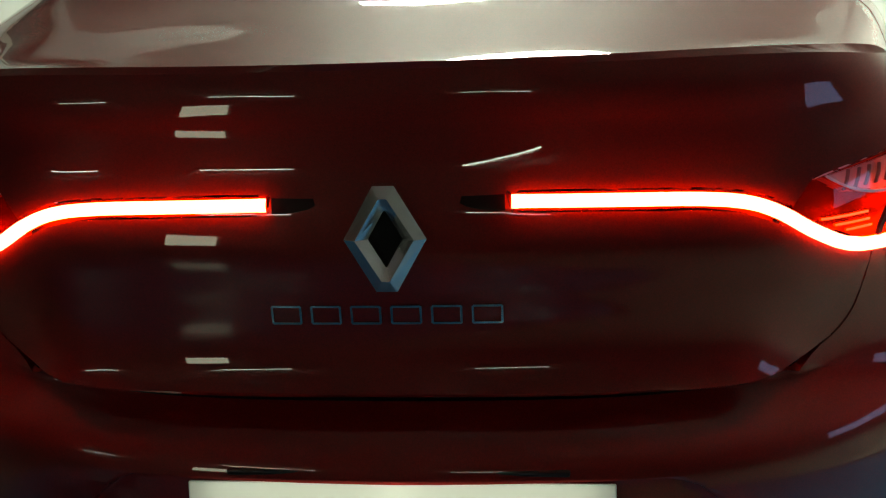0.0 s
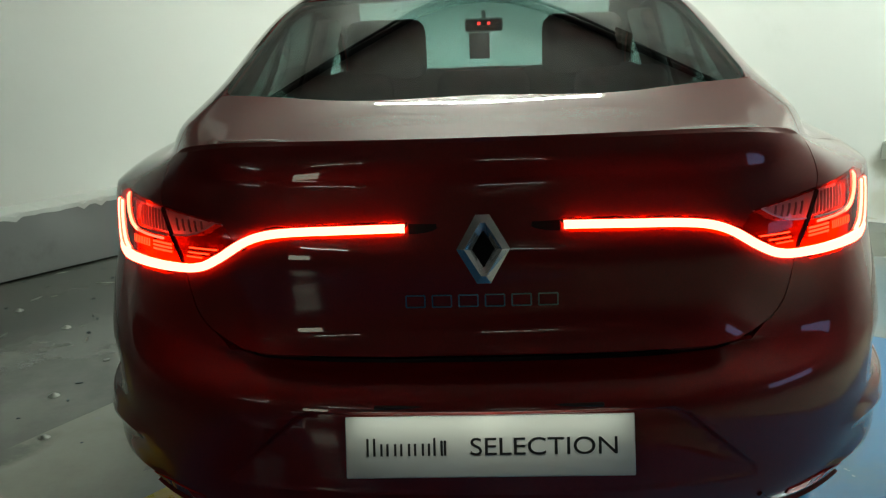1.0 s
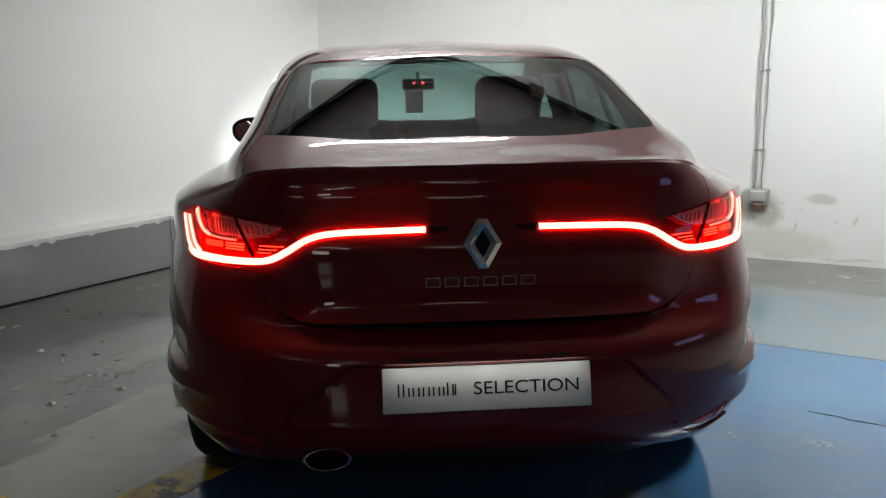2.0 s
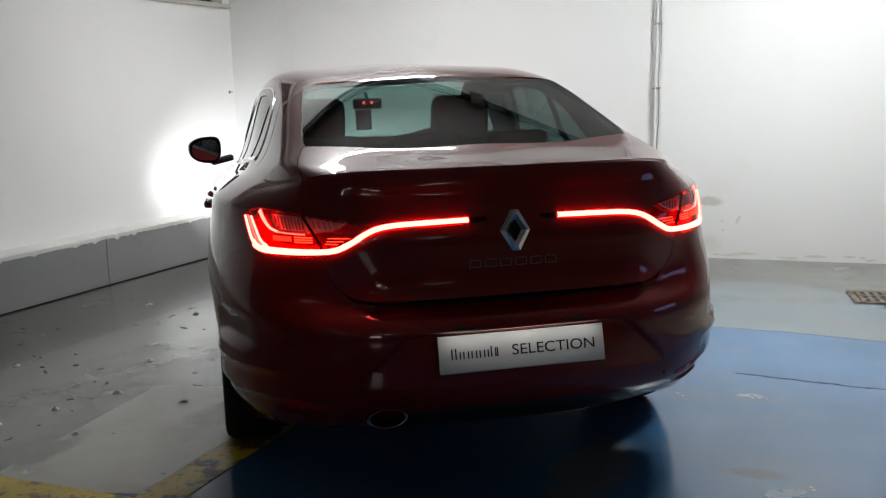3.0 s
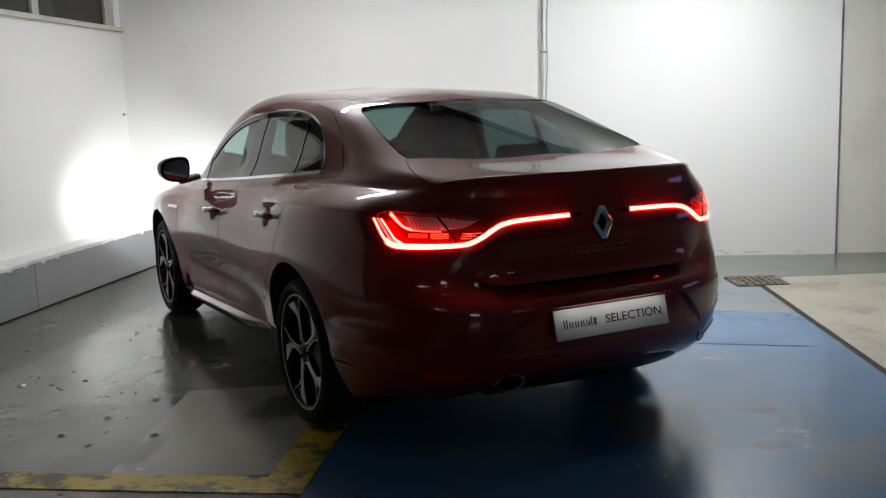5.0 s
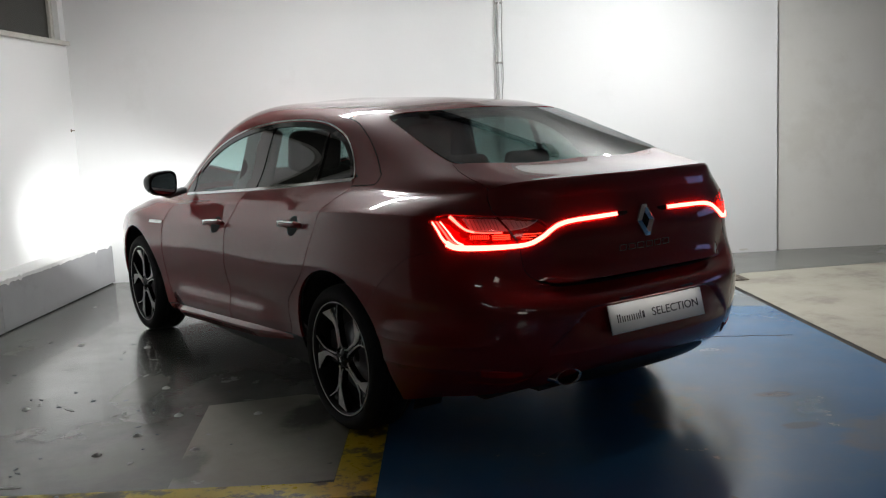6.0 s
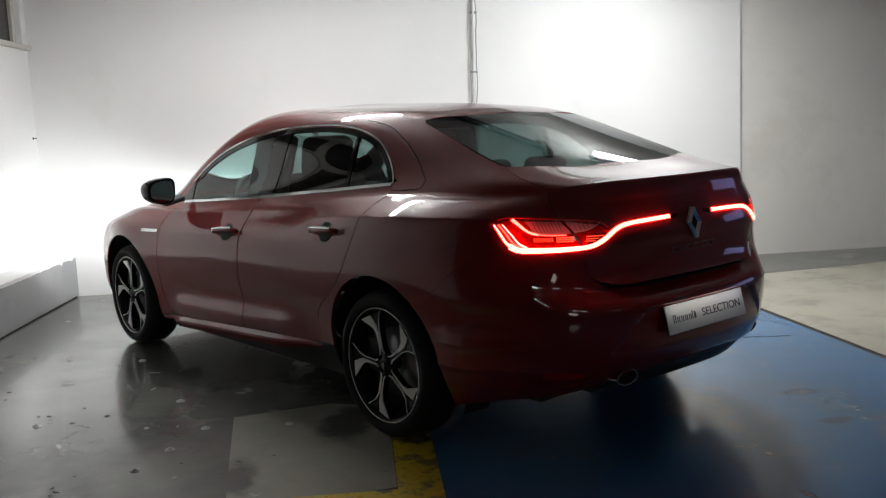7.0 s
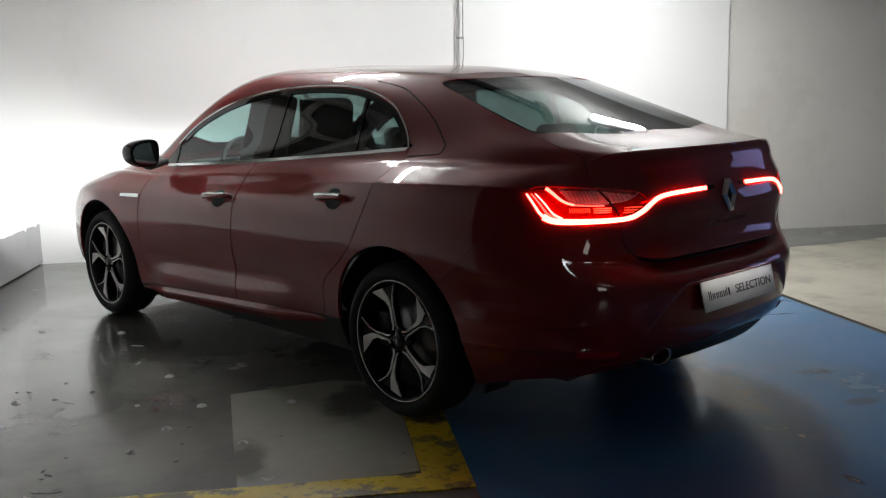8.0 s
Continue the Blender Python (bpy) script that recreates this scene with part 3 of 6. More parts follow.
def cut(bm, line, axes, keep, closed=False):
    """Cuts the faces that keep() takes along a line of the plane that the two axes span."""
    ia, ib = "xyz".index(axes[0]), "xyz".index(axes[1])
    pts = list(line) + ([line[0]] if closed else [])
    lo = (min(p[0] for p in pts) - 0.03, min(p[1] for p in pts) - 0.03)
    hi = (max(p[0] for p in pts) + 0.03, max(p[1] for p in pts) + 0.03)
    pool = [f for f in bm.faces if keep(c := f.calc_center_median()) and lo[0] < c[ia] < hi[0] and lo[1] < c[ib] < hi[1]]
    for (a0, b0), (a1, b1) in zip(pts, pts[1:]):
        if abs(a1 - a0) + abs(b1 - b0) < 1e-6:
            continue
        near = []
        for f in pool:
            aa, bb = [v.co[ia] for v in f.verts], [v.co[ib] for v in f.verts]
            if min(aa) <= max(a0, a1) + 1e-4 and max(aa) >= min(a0, a1) - 1e-4 and min(bb) <= max(b0, b1) + 1e-4 and max(bb) >= min(b0, b1) - 1e-4:
                near.append(f)
        if not near:
            continue
        co, no = Vector(), Vector()
        co[ia], co[ib] = a0, b0
        no[ia], no[ib] = b1 - b0, a0 - a1
        near_set = set(near)
        geom = near + list({e for f in near for e in f.edges}) + list({v for f in near for v in f.verts})
        made = bmesh.ops.bisect_plane(bm, geom=geom, plane_co=co, plane_no=no.normalized(), dist=2e-5)
        pool = [f for f in pool if f not in near_set and f.is_valid] + [f for f in made["geom"] if isinstance(f, bmesh.types.BMFace)]


# outlines of openings and panels; |x| and z seen from behind, y and z from the side, |x| and y from above
BAR = smooth_line([(0.758, 0.862), (0.735, 0.847), (0.672, 0.845), (0.593, 0.847), (0.535, 0.853), (0.490, 0.874), (0.445, 0.901), (0.405, 0.916), (0.350, 0.923), (0.26, 0.926), (0.141, 0.928)], 8)


def beside(line, off):
    """The line moved sideways."""
    out = []
    for k, p in enumerate(line):
        a, b = line[max(k - 1, 0)], line[min(k + 1, len(line) - 1)]
        d = Vector((b[0] - a[0], b[1] - a[1])).normalized()
        out.append((p[0] + d.y * off, p[1] - d.x * off))
    return out


INNER_BAR = [p for p in BAR if p[0] < 0.452][::2] + [BAR[-1]]
LOWER_BAR = [p for p in BAR if p[0] < 0.53][::2] + [BAR[-1]]
LAMP = [(0.782, 0.940), (0.768, 0.955), (0.744, 0.967), (0.712, 0.966), (0.62, 0.957), (0.54, 0.946), (0.483, 0.934)] + beside(INNER_BAR, -0.0102)[:-1] + [(0.137, 0.9382), (0.142, 0.9178)] + beside(LOWER_BAR, 0.0102)[-2::-1] + [(0.607, 0.829), (0.672, 0.829), (0.735, 0.832), (0.755, 0.842)]
CLEAR = [(0.714, 0.960), (0.62, 0.953), (0.495, 0.936), (0.535, 0.915), (0.565, 0.908), (0.606, 0.903), (0.699, 0.906)]
LID = smooth_line([(0.0, 0.700), (0.40, 0.700), (0.47, 0.703), (0.52, 0.722), (0.55, 0.757), (0.563, 0.81), (0.574, 0.867), (0.62, 0.957), (0.627, 0.99), (0.618, 1.03), (0.60, 1.056)], 4)
# gap drawn wider than the seam, for the shaded band under the lid
LID_GAP = [(0.0, 0.677), (0.30, 0.678), (0.42, 0.681), (0.485, 0.694), (0.52, 0.722)]
LID_TOP = [(0.602, 0.20), (0.606, 0.28), (0.612, 0.36), (0.60, 0.44), (0.578, 0.512)]
REAR_WINDOW = smooth_line([(0.0, 0.405), (0.25, 0.415), (0.45, 0.452), (0.545, 0.495), (0.570, 0.535), (0.568, 0.62), (0.552, 0.80), (0.528, 1.0), (0.505, 1.085), (0.455, 1.09), (0.25, 1.055), (0.0, 1.045)], 4)
WINDSCREEN = [(0.0, 3.38), (0.3, 3.35), (0.55, 3.22), (0.60, 3.10), (0.565, 2.80), (0.53, 2.50), (0.3, 2.44), (0.0, 2.42)]
GLASSHOUSE = smooth_line([(3.13, 0.932), (3.04, 1.04), (2.86, 1.145), (2.62, 1.232), (2.36, 1.288), (2.10, 1.318), (1.85, 1.328), (1.62, 1.322), (1.44, 1.298), (1.28, 1.247), (1.18, 1.18), (1.115, 1.11), (1.088, 1.077), (1.5, 1.043), (2.1, 0.998), (2.7, 0.958)], 4, True)
B_PILLAR_F = [(2.235, 0.975), (2.19, 1.27), (2.185, 1.33)]
B_PILLAR_R = [(2.075, 0.985), (2.02, 1.27), (2.01, 1.34)]
DIVIDER_F = [(1.442, 1.03), (1.462, 1.13), (1.46, 1.32)]
DIVIDER_R = [(1.408, 1.03), (1.43, 1.13), (1.435, 1.32)]
MIRROR_PANEL = [(3.02, 0.92), (3.035, 1.06)]
FRONT_DOOR = smooth_line([(3.16, 0.94), (3.185, 0.86), (3.19, 0.74), (3.225, 0.55), (3.235, 0.40), (3.19, 0.30), (3.12, 0.262)], 4) + [(2.24, 0.300)] + smooth_line([(2.215, 0.34), (2.235, 0.47), (2.19, 0.69), (2.185, 0.84), (2.16, 0.99)], 4)
REAR_DOOR = smooth_line([(2.16, 0.99), (2.185, 0.84), (2.19, 0.69), (2.235, 0.47), (2.215, 0.34), (2.24, 0.300)], 4) + [(1.52, 0.336)] + smooth_line([(1.49, 0.38), (1.46, 0.50), (1.31, 0.615), (1.225, 0.70), (1.155, 0.84), (1.115, 0.935), (1.075, 1.03), (1.085, 1.08)], 4)
SILL = [(3.36, 0.232), (3.12, 0.262), (2.24, 0.300), (1.52, 0.336), (1.36, 0.345)]
BUMPER_SEAM = [(0.33, 0.832), (0.40, 0.826), (0.48, 0.80), (0.60, 0.705), (0.70, 0.60)]
RECESS = [(0.505, 0.432), (0.497, 0.465), (0.408, 0.549), (0.362, 0.592), (0.33, 0.606)]
SHOULDER = smooth_line([(0.34, 0.958), (0.48, 0.962), (0.70, 0.961), (1.0, 0.951), (1.38, 0.930), (1.75, 0.905)], 4)
AXLES, ARCH = ((1.0, 0.315), (3.711, 0.315)), 0.392


def circle(c, r, n=48):
    return [(c[0] + r * math.cos(2 * math.pi * k / n), c[1] + r * math.sin(2 * math.pi * k / n)) for k in range(n)]


def eased(a, b, t):
    """0 before a, 1 after b, smooth between; a may lie above b."""
    k = max(0.0, min(1.0, (t - a) / (b - a)))
    return k * k * (3 - 2 * k)


# how far the boot's face stands off the plain sheet, by height: a flared foot, a full belly, a crease and an upright lip
FACE_Z = (0.6935, 0.72, 0.745, 0.78, 0.83, 0.90, 0.96, 1.005, 1.012, 1.03, 1.05, 1.072)
FACE_Y = (-0.048, -0.0325, -0.021, -0.010, 0.001, 0.006, 0.0045, -0.005, -0.0075, -0.0155, -0.022, -0.026)
# how far the foot of the doors flares out, by height over the sill
FLARE_H = (-0.08, -0.02, 0.02, 0.05, 0.085, 0.12, 0.15, 0.19, 0.25)
FLARE_X = (0.020, 0.022, 0.029, 0.034, 0.024, 0.010, 0.001, -0.003, 0.0)


def sculpted(bm):
    """Creases and flares of the sheet metal, on top of the plain lofted sheets."""
    zs, fs = np.array(FACE_Z), np.array(FACE_Y)
    sy, sz = [p[0] for p in SILL[::-1]], [p[1] for p in SILL[::-1]]
    cy, cz = [p[0] for p in SHOULDER], [p[1] for p in SHOULDER]
    for v in bm.verts:
        x, y, z = v.co
        ax, out = abs(x), math.copysign(1.0, x)
        if z > 0.6935 and y < 0.7 and ax < 0.6:
            lip = eased(0.98, 1.04, z)
            across = eased(0.53, 0.40, ax) * (1 - lip) + eased(0.60, 0.46, ax) * lip
            d = float(np.interp(z, zs, fs)) * across * eased(0.30, 0.06, y - 0.12 - 0.25 * ax * ax)
            v.co.y += d
            if z > 1.04:
                v.co.z -= 0.17 * d
        if ax > 0.62 and 0.3 < y < 1.8 and 0.8 < z < 1.04:
            k = z - float(np.interp(y, cy, cz))
            t = max(0.0, 1 - k / 0.075) if k > 0 else max(0.0, 1 + k / 0.13)
            v.co.x += out * 0.020 * t * t * eased(0.33, 0.47, y) * eased(1.72, 1.15, y)
        if ax > 0.6 and 1.4 < y < 3.3 and z < 0.62:
            h = z - float(np.interp(y, sy, sz))
            v.co.x += out * float(np.interp(h, FLARE_H, FLARE_X)) * eased(1.50, 1.86, y) * eased(3.25, 2.95, y)
        if ax > 0.55 and 0.2 < y < 0.75 and z < 0.70:
            # two ridges round the lower bumper
            away = Vector((x, y - 1.0, 0)).normalized()
            ridge = 0.010 * max(0.0, 1 - (z - 0.485) / 0.05 if z > 0.485 else 1 - (0.485 - z) / 0.028) ** 1.5
            ridge += 0.009 * max(0.0, 1 - (z - 0.392) / 0.04 if z > 0.392 else 1 - (0.392 - z) / 0.028) ** 1.5
            v.co += away * ridge * eased(0.55, 0.63, ax) * eased(0.70, 0.55, y)
            # the scoop at the bumper's corner and the ledge under it
            v.co.x -= out * 0.018 * eased(0.24, 0.36, y) * eased(0.60, 0.50, y) * eased(0.535, 0.56, z) * eased(0.645, 0.605, z)
            v.co.x += out * 0.014 * eased(0.20, 0.32, y) * eased(0.66, 0.50, y) * eased(0.36, 0.42, z) * eased(0.545, 0.52, z)


def cut_shell(bm):
    side = lambda c: abs(c.x) > 0.5  # noqa: E731
    flank = lambda c: abs(c.x) > 0.55 and c.z > 0.9  # noqa: E731
    tail = lambda c: c.y < 0.62 and c.z < 1.06  # noqa: E731
    top = lambda c: c.z > 1.03 and c.y < 3.6  # noqa: E731
    for a in AXLES:
        cut(bm, circle(a, ARCH), "yz", side, True)
    for line in (FRONT_DOOR, REAR_DOOR):
        cut(bm, line, "yz", side)
    cut(bm, SILL, "yz", side)
    cut(bm, BUMPER_SEAM, "yz", lambda c: abs(c.x) > 0.6 and c.y < 0.9)
    cut(bm, GLASSHOUSE, "yz", flank, True)
    for line in (B_PILLAR_F, B_PILLAR_R, DIVIDER_F, DIVIDER_R, MIRROR_PANEL):
        cut(bm, line, "yz", flank)
    for s in (1, -1):
        cut(bm, [(s * a, b) for a, b in LAMP], "xz", tail, True)
        cut(bm, [(s * a, b) for a, b in CLEAR], "xz", tail, True)
        cut(bm, [(s * a, b) for a, b in LID], "xz", tail)
        cut(bm, [(s * a, b) for a, b in LID_GAP], "xz", tail)
        cut(bm, [(s * a, b) for a, b in LID_TOP], "xy", top)
        cut(bm, [(s * a, b) for a, b in REAR_WINDOW], "xy", top)
        cut(bm, [(s * a, b) for a, b in WINDSCREEN], "xy", lambda c: c.z > 0.95 and c.y > 2)
        cut(bm, [(s * a, 3.46) for a in (0, 0.35, 0.7)], "xy", lambda c: c.z > 0.85 and c.y > 3)
    outer = [(s * a, b) for s in (1, -1) for a, b in (RECESS if s > 0 else RECESS[::-1])]
    back = lambda c: c.y < 0.2 and c.z < 0.64  # noqa: E731
    cut(bm, outer, "xz", back, True)
    for off in (0.005, 0.010, 0.015):
        ring = []
        for k, p in enumerate(outer):
            a, b, c = Vector(outer[k - 1]), Vector(p), Vector(outer[(k + 1) % len(outer)])
            n1, n2 = (b - a).normalized(), (c - b).normalized()
            n1, n2 = Vector((-n1.y, n1.x)), Vector((-n2.y, n2.x))
            m = (n1 + n2).normalized()
            ring.append(tuple(b + m * off / max(0.5, m.dot(n1))))
        cut(bm, ring, "xz", back, True)
    for v in bm.verts:
        if v.co.y < 0.2 and 0.42 < v.co.z < 0.62 and inside(outer, v.co.x, v.co.z):
            p = Vector((v.co.x, v.co.z))
            near = 1.0
            for a, b in zip(outer, outer[1:] + outer[:1]):
                a, b = Vector(a), Vector(b)
                t = max(0.0, min(1.0, (p - a).dot(b - a) / (b - a).length_squared))
                near = min(near, (p - a - (b - a) * t).length)
            k = min(1.0, near / 0.015)
            v.co.y += 0.032 * k * k * (3 - 2 * k) * max(0.0, min(1.0, (v.co.z - 0.43) / 0.15))
    cut(bm, [(4.02, 0.86), (4.05, 0.70), (4.10, 0.50), (4.10, 0.40)], "yz", side)
    cut(bm, SHOULDER, "yz", lambda c: abs(c.x) > 0.62 and c.z < 1.0)
    cut(bm, [(-0.60 + 0.06 * k, 1.012) for k in range(21)], "xz", tail)
    for z in (0.485, 0.392):
        cut(bm, [(-0.96 + 0.08 * k, z) for k in range(25)], "xz", lambda c: c.y < 0.72 and abs(c.x) > 0.52)
    sculpted(bm)


def seam_height(y):
    pts = [(-1, 0.832)] + BUMPER_SEAM
    for (y0, z0), (y1, z1) in zip(pts, pts[1:]):
        if y <= y1:
            return z0 + (z1 - z0) * (y - y0) / (y1 - y0)
    return 0.6


def panel_of(c, sheet):
    """The name and side of the panel to which a face of the shell belongs; None where the shell is open."""
    ax, y, z = abs(c.x), c.y, c.z
    s = "left" if c.x < 0 else "right"
    if sheet == 0:
        for a in AXLES:
            if ax > 0.5 and math.hypot(y - a[0], z - a[1]) < ARCH:
                return None
        if y < 0.62 and inside(LAMP, ax, z):
            return ("lens_clear" if inside(CLEAR, ax, z) else "lens_red", s)
        lid = [(-1, 0.700)] + LID + [(0.59, 1.2), (-1, 1.2)]
        if y < 0.62 and inside(lid, ax, z):
            return ("boot_lid", "")
        if y < 0.3 and ax < 0.515 and z > np.interp(ax, [p[0] for p in LID_GAP], [p[1] for p in LID_GAP]) and z < 0.75:
            return None
        if y < 0.72 and z < seam_height(y):
            return ("rear_bumper", "")
        if 1.3 < y < 3.4 and z < np.interp(y, [p[0] for p in SILL[::-1]], [p[1] for p in SILL[::-1]]):
            return ("sill", s)
        if y > 4.02 and z < 0.86 and inside([(4.02, 0.86), (4.05, 0.70), (4.10, 0.50), (4.10, 0.0), (5, 0.0), (5, 0.86)], y, z):
            return ("front_bumper", "")
    if sheet == 2:
        return ("boot_lid", "")
    if sheet == 3:
        return ("front_bumper", "")
    if sheet == 1:
        if ax > 0.55 and inside(GLASSHOUSE, y, z):
            if y > 3.03:
                return ("mirror_panel", s)
            if y > 2.2 + (1.0 - z) * 0.15 + 0.035 - 0.02:
                return ("front_door_glass", s)
            if y > 2.0 + (1.3 - z) * 0.20 + 0.013:
                return ("b_pillar_trim", s)
            if y > 1.455:
                return ("rear_door_glass", s)
            if y > 1.415 + max(0, z - 1.05) * 0.15 - 0.004:
                return ("divider", s)
            return ("quarter_glass", s)
        if y < 1.2 and inside(REAR_WINDOW + [(-0.1, 1.045), (-0.1, 0.405)], ax, y):
            return ("rear_window", "")
        if y > 2.3 and inside(WINDSCREEN + [(-0.1, 2.42), (-0.1, 3.38)], ax, y):
            return ("windscreen", "")
        if y < 0.52 and inside([(-0.1, -1), (0.602, -1)] + LID_TOP + [(0.545, 0.50), (-0.1, 0.50)], ax, y):
            return ("boot_lid", "")
        if y > 3.46:
            return ("bonnet", "")
    if z < 1.09 and ax > 0.6:
        if inside(FRONT_DOOR, y, z):
            return ("front_door", s)
        if inside(REAR_DOOR, y, z):
            return ("rear_door", s)
        if y > 3.0 and sheet == 0:
            return ("front_wing", s)
    return ("front_wing", s) if sheet == 0 and y > 3 else ("body_shell", "")


def panels():
    """Cuts the shell into its panels: for each one its faces as corner places, normals and outline."""
    bm = shell_mesh()
    cut_shell(bm)
    bm.normal_update()
    sheet = bm.faces.layers.int["sheet"]
    found = {}
    for f in bm.faces:
        key = panel_of(f.calc_center_median(), f[sheet])
        if key:
            found.setdefault(key, []).append(f)
    out = {}
    for key, faces in found.items():
        index, places, normals, polys, corners = {}, [], [], [], []
        for f in faces:
            for v in f.verts:
                if any(g[sheet] > 1 for g in v.link_faces):
                    n = Vector()
                    for g in v.link_faces:
                        if g[sheet] == f[sheet]:
                            n += g.normal * g.calc_area()
                    corners.append(n.normalized())
                else:
                    corners.append(v.normal.copy())
            for v in f.verts:
                if v not in index:
                    index[v] = len(places)
                    places.append(v.co.copy())
                    normals.append(v.normal.copy())
            polys.append([index[v] for v in f.verts])
        out[key] = (places, normals, polys, corners)
    tree = BVHTree.FromBMesh(bm)
    bm.free()
    return out, tree


def panel_mesh(name, data, mats, gap=0.0018, depth=0.012, lift=0.0):
    """A panel with its edge drawn in by half a shut line and turned inwards."""
    places, normals, polys, corners = data
    edges = {}
    for p in polys:
        for a, b in zip(p, p[1:] + p[:1]):
            edges[(a, b)] = edges.get((a, b), 0) + 1
    rim = [(a, b) for (a, b) in edges if (b, a) not in edges and abs(places[a].x) + abs(places[b].x) > 1e-4]
    shift = {}
    for a, b in rim:
        d = places[b] - places[a]
        for v in (a, b):
            shift.setdefault(v, Vector())
            shift[v] += normals[v].cross(d).normalized()
    pts = [p + n * lift for p, n in zip(places, normals)]
    for v, d in shift.items():
        if d.length > 1e-6:
            pts[v] = pts[v] + d.normalized() * gap
    nor = {}
    loops = list(corners)
    first = {}
    faces = [list(p) for p in polys]
    kinds = [0] * len(faces)
    for a, b in rim:
        for v in (a, b):
            if v not in first:
                first[v] = len(pts)
                pts.append(pts[v].copy())
                pts.append(pts[v] - normals[v] * depth)
                out = -shift[v].normalized() if shift[v].length > 1e-6 else normals[v]
                nor[v] = out
        faces.append([first[b], first[a], first[a] + 1, first[b] + 1])
        loops += [nor[b], nor[a], nor[a], nor[b]]
        kinds.append(1)
    me = bpy.data.meshes.new(name)
    me.from_pydata([tuple(p) for p in pts], [], faces)
    for m in mats:
        me.materials.append(m)
    me.polygons.foreach_set("use_smooth", [True] * len(faces))
    me.polygons.foreach_set("material_index", [min(k, len(mats) - 1) for k in kinds])
    me.update()
    me.normals_split_custom_set([tuple(n) for n in loops])
    return me



# ---- the car's panels ----
car = empty("car", pose(0, 0, 0), "dark red metallic saloon car with glowing red rear lamps", "car")
PANELS, SKIN = panels()
GLASSES = ("rear_window", "windscreen", "front_door_glass", "rear_door_glass", "quarter_glass")
TRIMS = ("b_pillar_trim", "divider", "mirror_panel")
made = {}


def evened(data):
    """The window as one even crown: height as a low polynomial of the plan, with its own normals."""
    places, normals, polys, corners = data
    def terms(x, y):
        return np.stack([np.ones_like(x), y, y * y, x * x, x * x * y], axis=-1)
    p = np.array(places)
    k = np.linalg.lstsq(terms(p[:, 0], p[:, 1]), p[:, 2], rcond=None)[0]
    def height(x, y):
        return terms(np.asarray(x), np.asarray(y)) @ k
    e = 0.002
    ups = []
    for q in places:
        gx, gy = (height(q.x + e, q.y) - height(q.x - e, q.y)) / (2 * e), (height(q.x, q.y + e) - height(q.x, q.y - e)) / (2 * e)
        ups.append(Vector((-gx, -gy, 1)).normalized())
    flat_places = [Vector((q.x, q.y, float(height(q.x, q.y)))) for q in places]
    return flat_places, ups, polys, [ups[v] for f in polys for v in f]


PANELS["rear_window", ""] = evened(PANELS["rear_window", ""])
for (kind, s), data in sorted(PANELS.items()):
    if kind.startswith("lens"):
        continue
    if kind in GLASSES:
        me = panel_mesh(kind, data, (REARGLASS if kind in ("rear_door_glass", "quarter_glass") else BACKGLASS if kind == "rear_window" else WINDOW, GLOSSBLACK), 0.002, 0.010, -0.004)
    elif kind in TRIMS:
        me = panel_mesh(kind, data, (GLOSSBLACK,), 0.001, 0.01, -0.001)
    else:
        me = panel_mesh(kind, data, (SILLSHADE if kind == "sill" else PAINT,), 0.0003 if kind == "rear_bumper" else 0.0004 if kind == "body_shell" else 0.0036 if kind.endswith("door") else 0.0022)
    ob = new(kind, me)
    made[kind, s] = ob
OWNER = {"front_door_glass": "front_door", "rear_door_glass": "rear_door", "quarter_glass": "rear_door", "divider": "rear_door", "mirror_panel": "front_door", "b_pillar_trim": "rear_door"}
for (kind, s), ob in made.items():
    ob.parent = made[OWNER[kind], s] if kind in OWNER else car
    if kind in GLASSES:
        ob["label"] = "tinted glass"
        ob.visible_shadow = False
# dark linings on the inner side of the shell and of the doors
for (kind, s), ob in list(made.items()):
    if kind in ("body_shell", "front_door", "rear_door", "boot_lid"):
        inner = new("headliner" if kind == "body_shell" else "lining", panel_mesh("lining", PANELS[kind, s], (FABRIC,), 0.004, 0.002, -0.022))
        inner.parent = ob if kind != "body_shell" else car
        inner["label"] = "dark grey inner lining"


def on_skin(origin, way):
    hit = SKIN.ray_cast(Vector(origin), Vector(way))
    n = hit[1] if hit[1].dot(Vector(way)) < 0 else -hit[1]
    return hit[0], n


def from_side(s):
    return lambda a, b: on_skin((s * 2.0, a, b), (-s, 0, 0))


def from_behind(s=1):
    return lambda a, b: on_skin((s * a, -1.0, b), (0, 1, 0))


def ribbon(bm, line, project, width, thick, lift=0.0, taper=None):
    """A raised strip that lies on the car's skin along a line; width across it, thick above the skin."""
    hits = [project(a, b) for a, b in line]
    pts = [h[0] for h in hits]
    rows = []
    for k, (p, n) in enumerate(hits):
        t = (pts[min(k + 1, len(pts) - 1)] - pts[max(k - 1, 0)]).normalized()
        w = n.cross(t).normalized() * width * 0.5 * (taper(k / (len(hits) - 1)) if taper else 1.0)
        base, top = p + n * (lift - 0.003), p + n * (lift + thick)
        rows.append([bm.verts.new(base - w), bm.verts.new(top - w * 0.86), bm.verts.new(top + w * 0.86), bm.verts.new(base + w)])
    for a, b in zip(rows, rows[1:]):
        for k in range(3):
            bm.faces.new((a[k], b[k], b[k + 1], a[k + 1]))
    bm.faces.new(rows[0])
    bm.faces.new(rows[-1][::-1])
    bmesh.ops.recalc_face_normals(bm, faces=bm.faces)


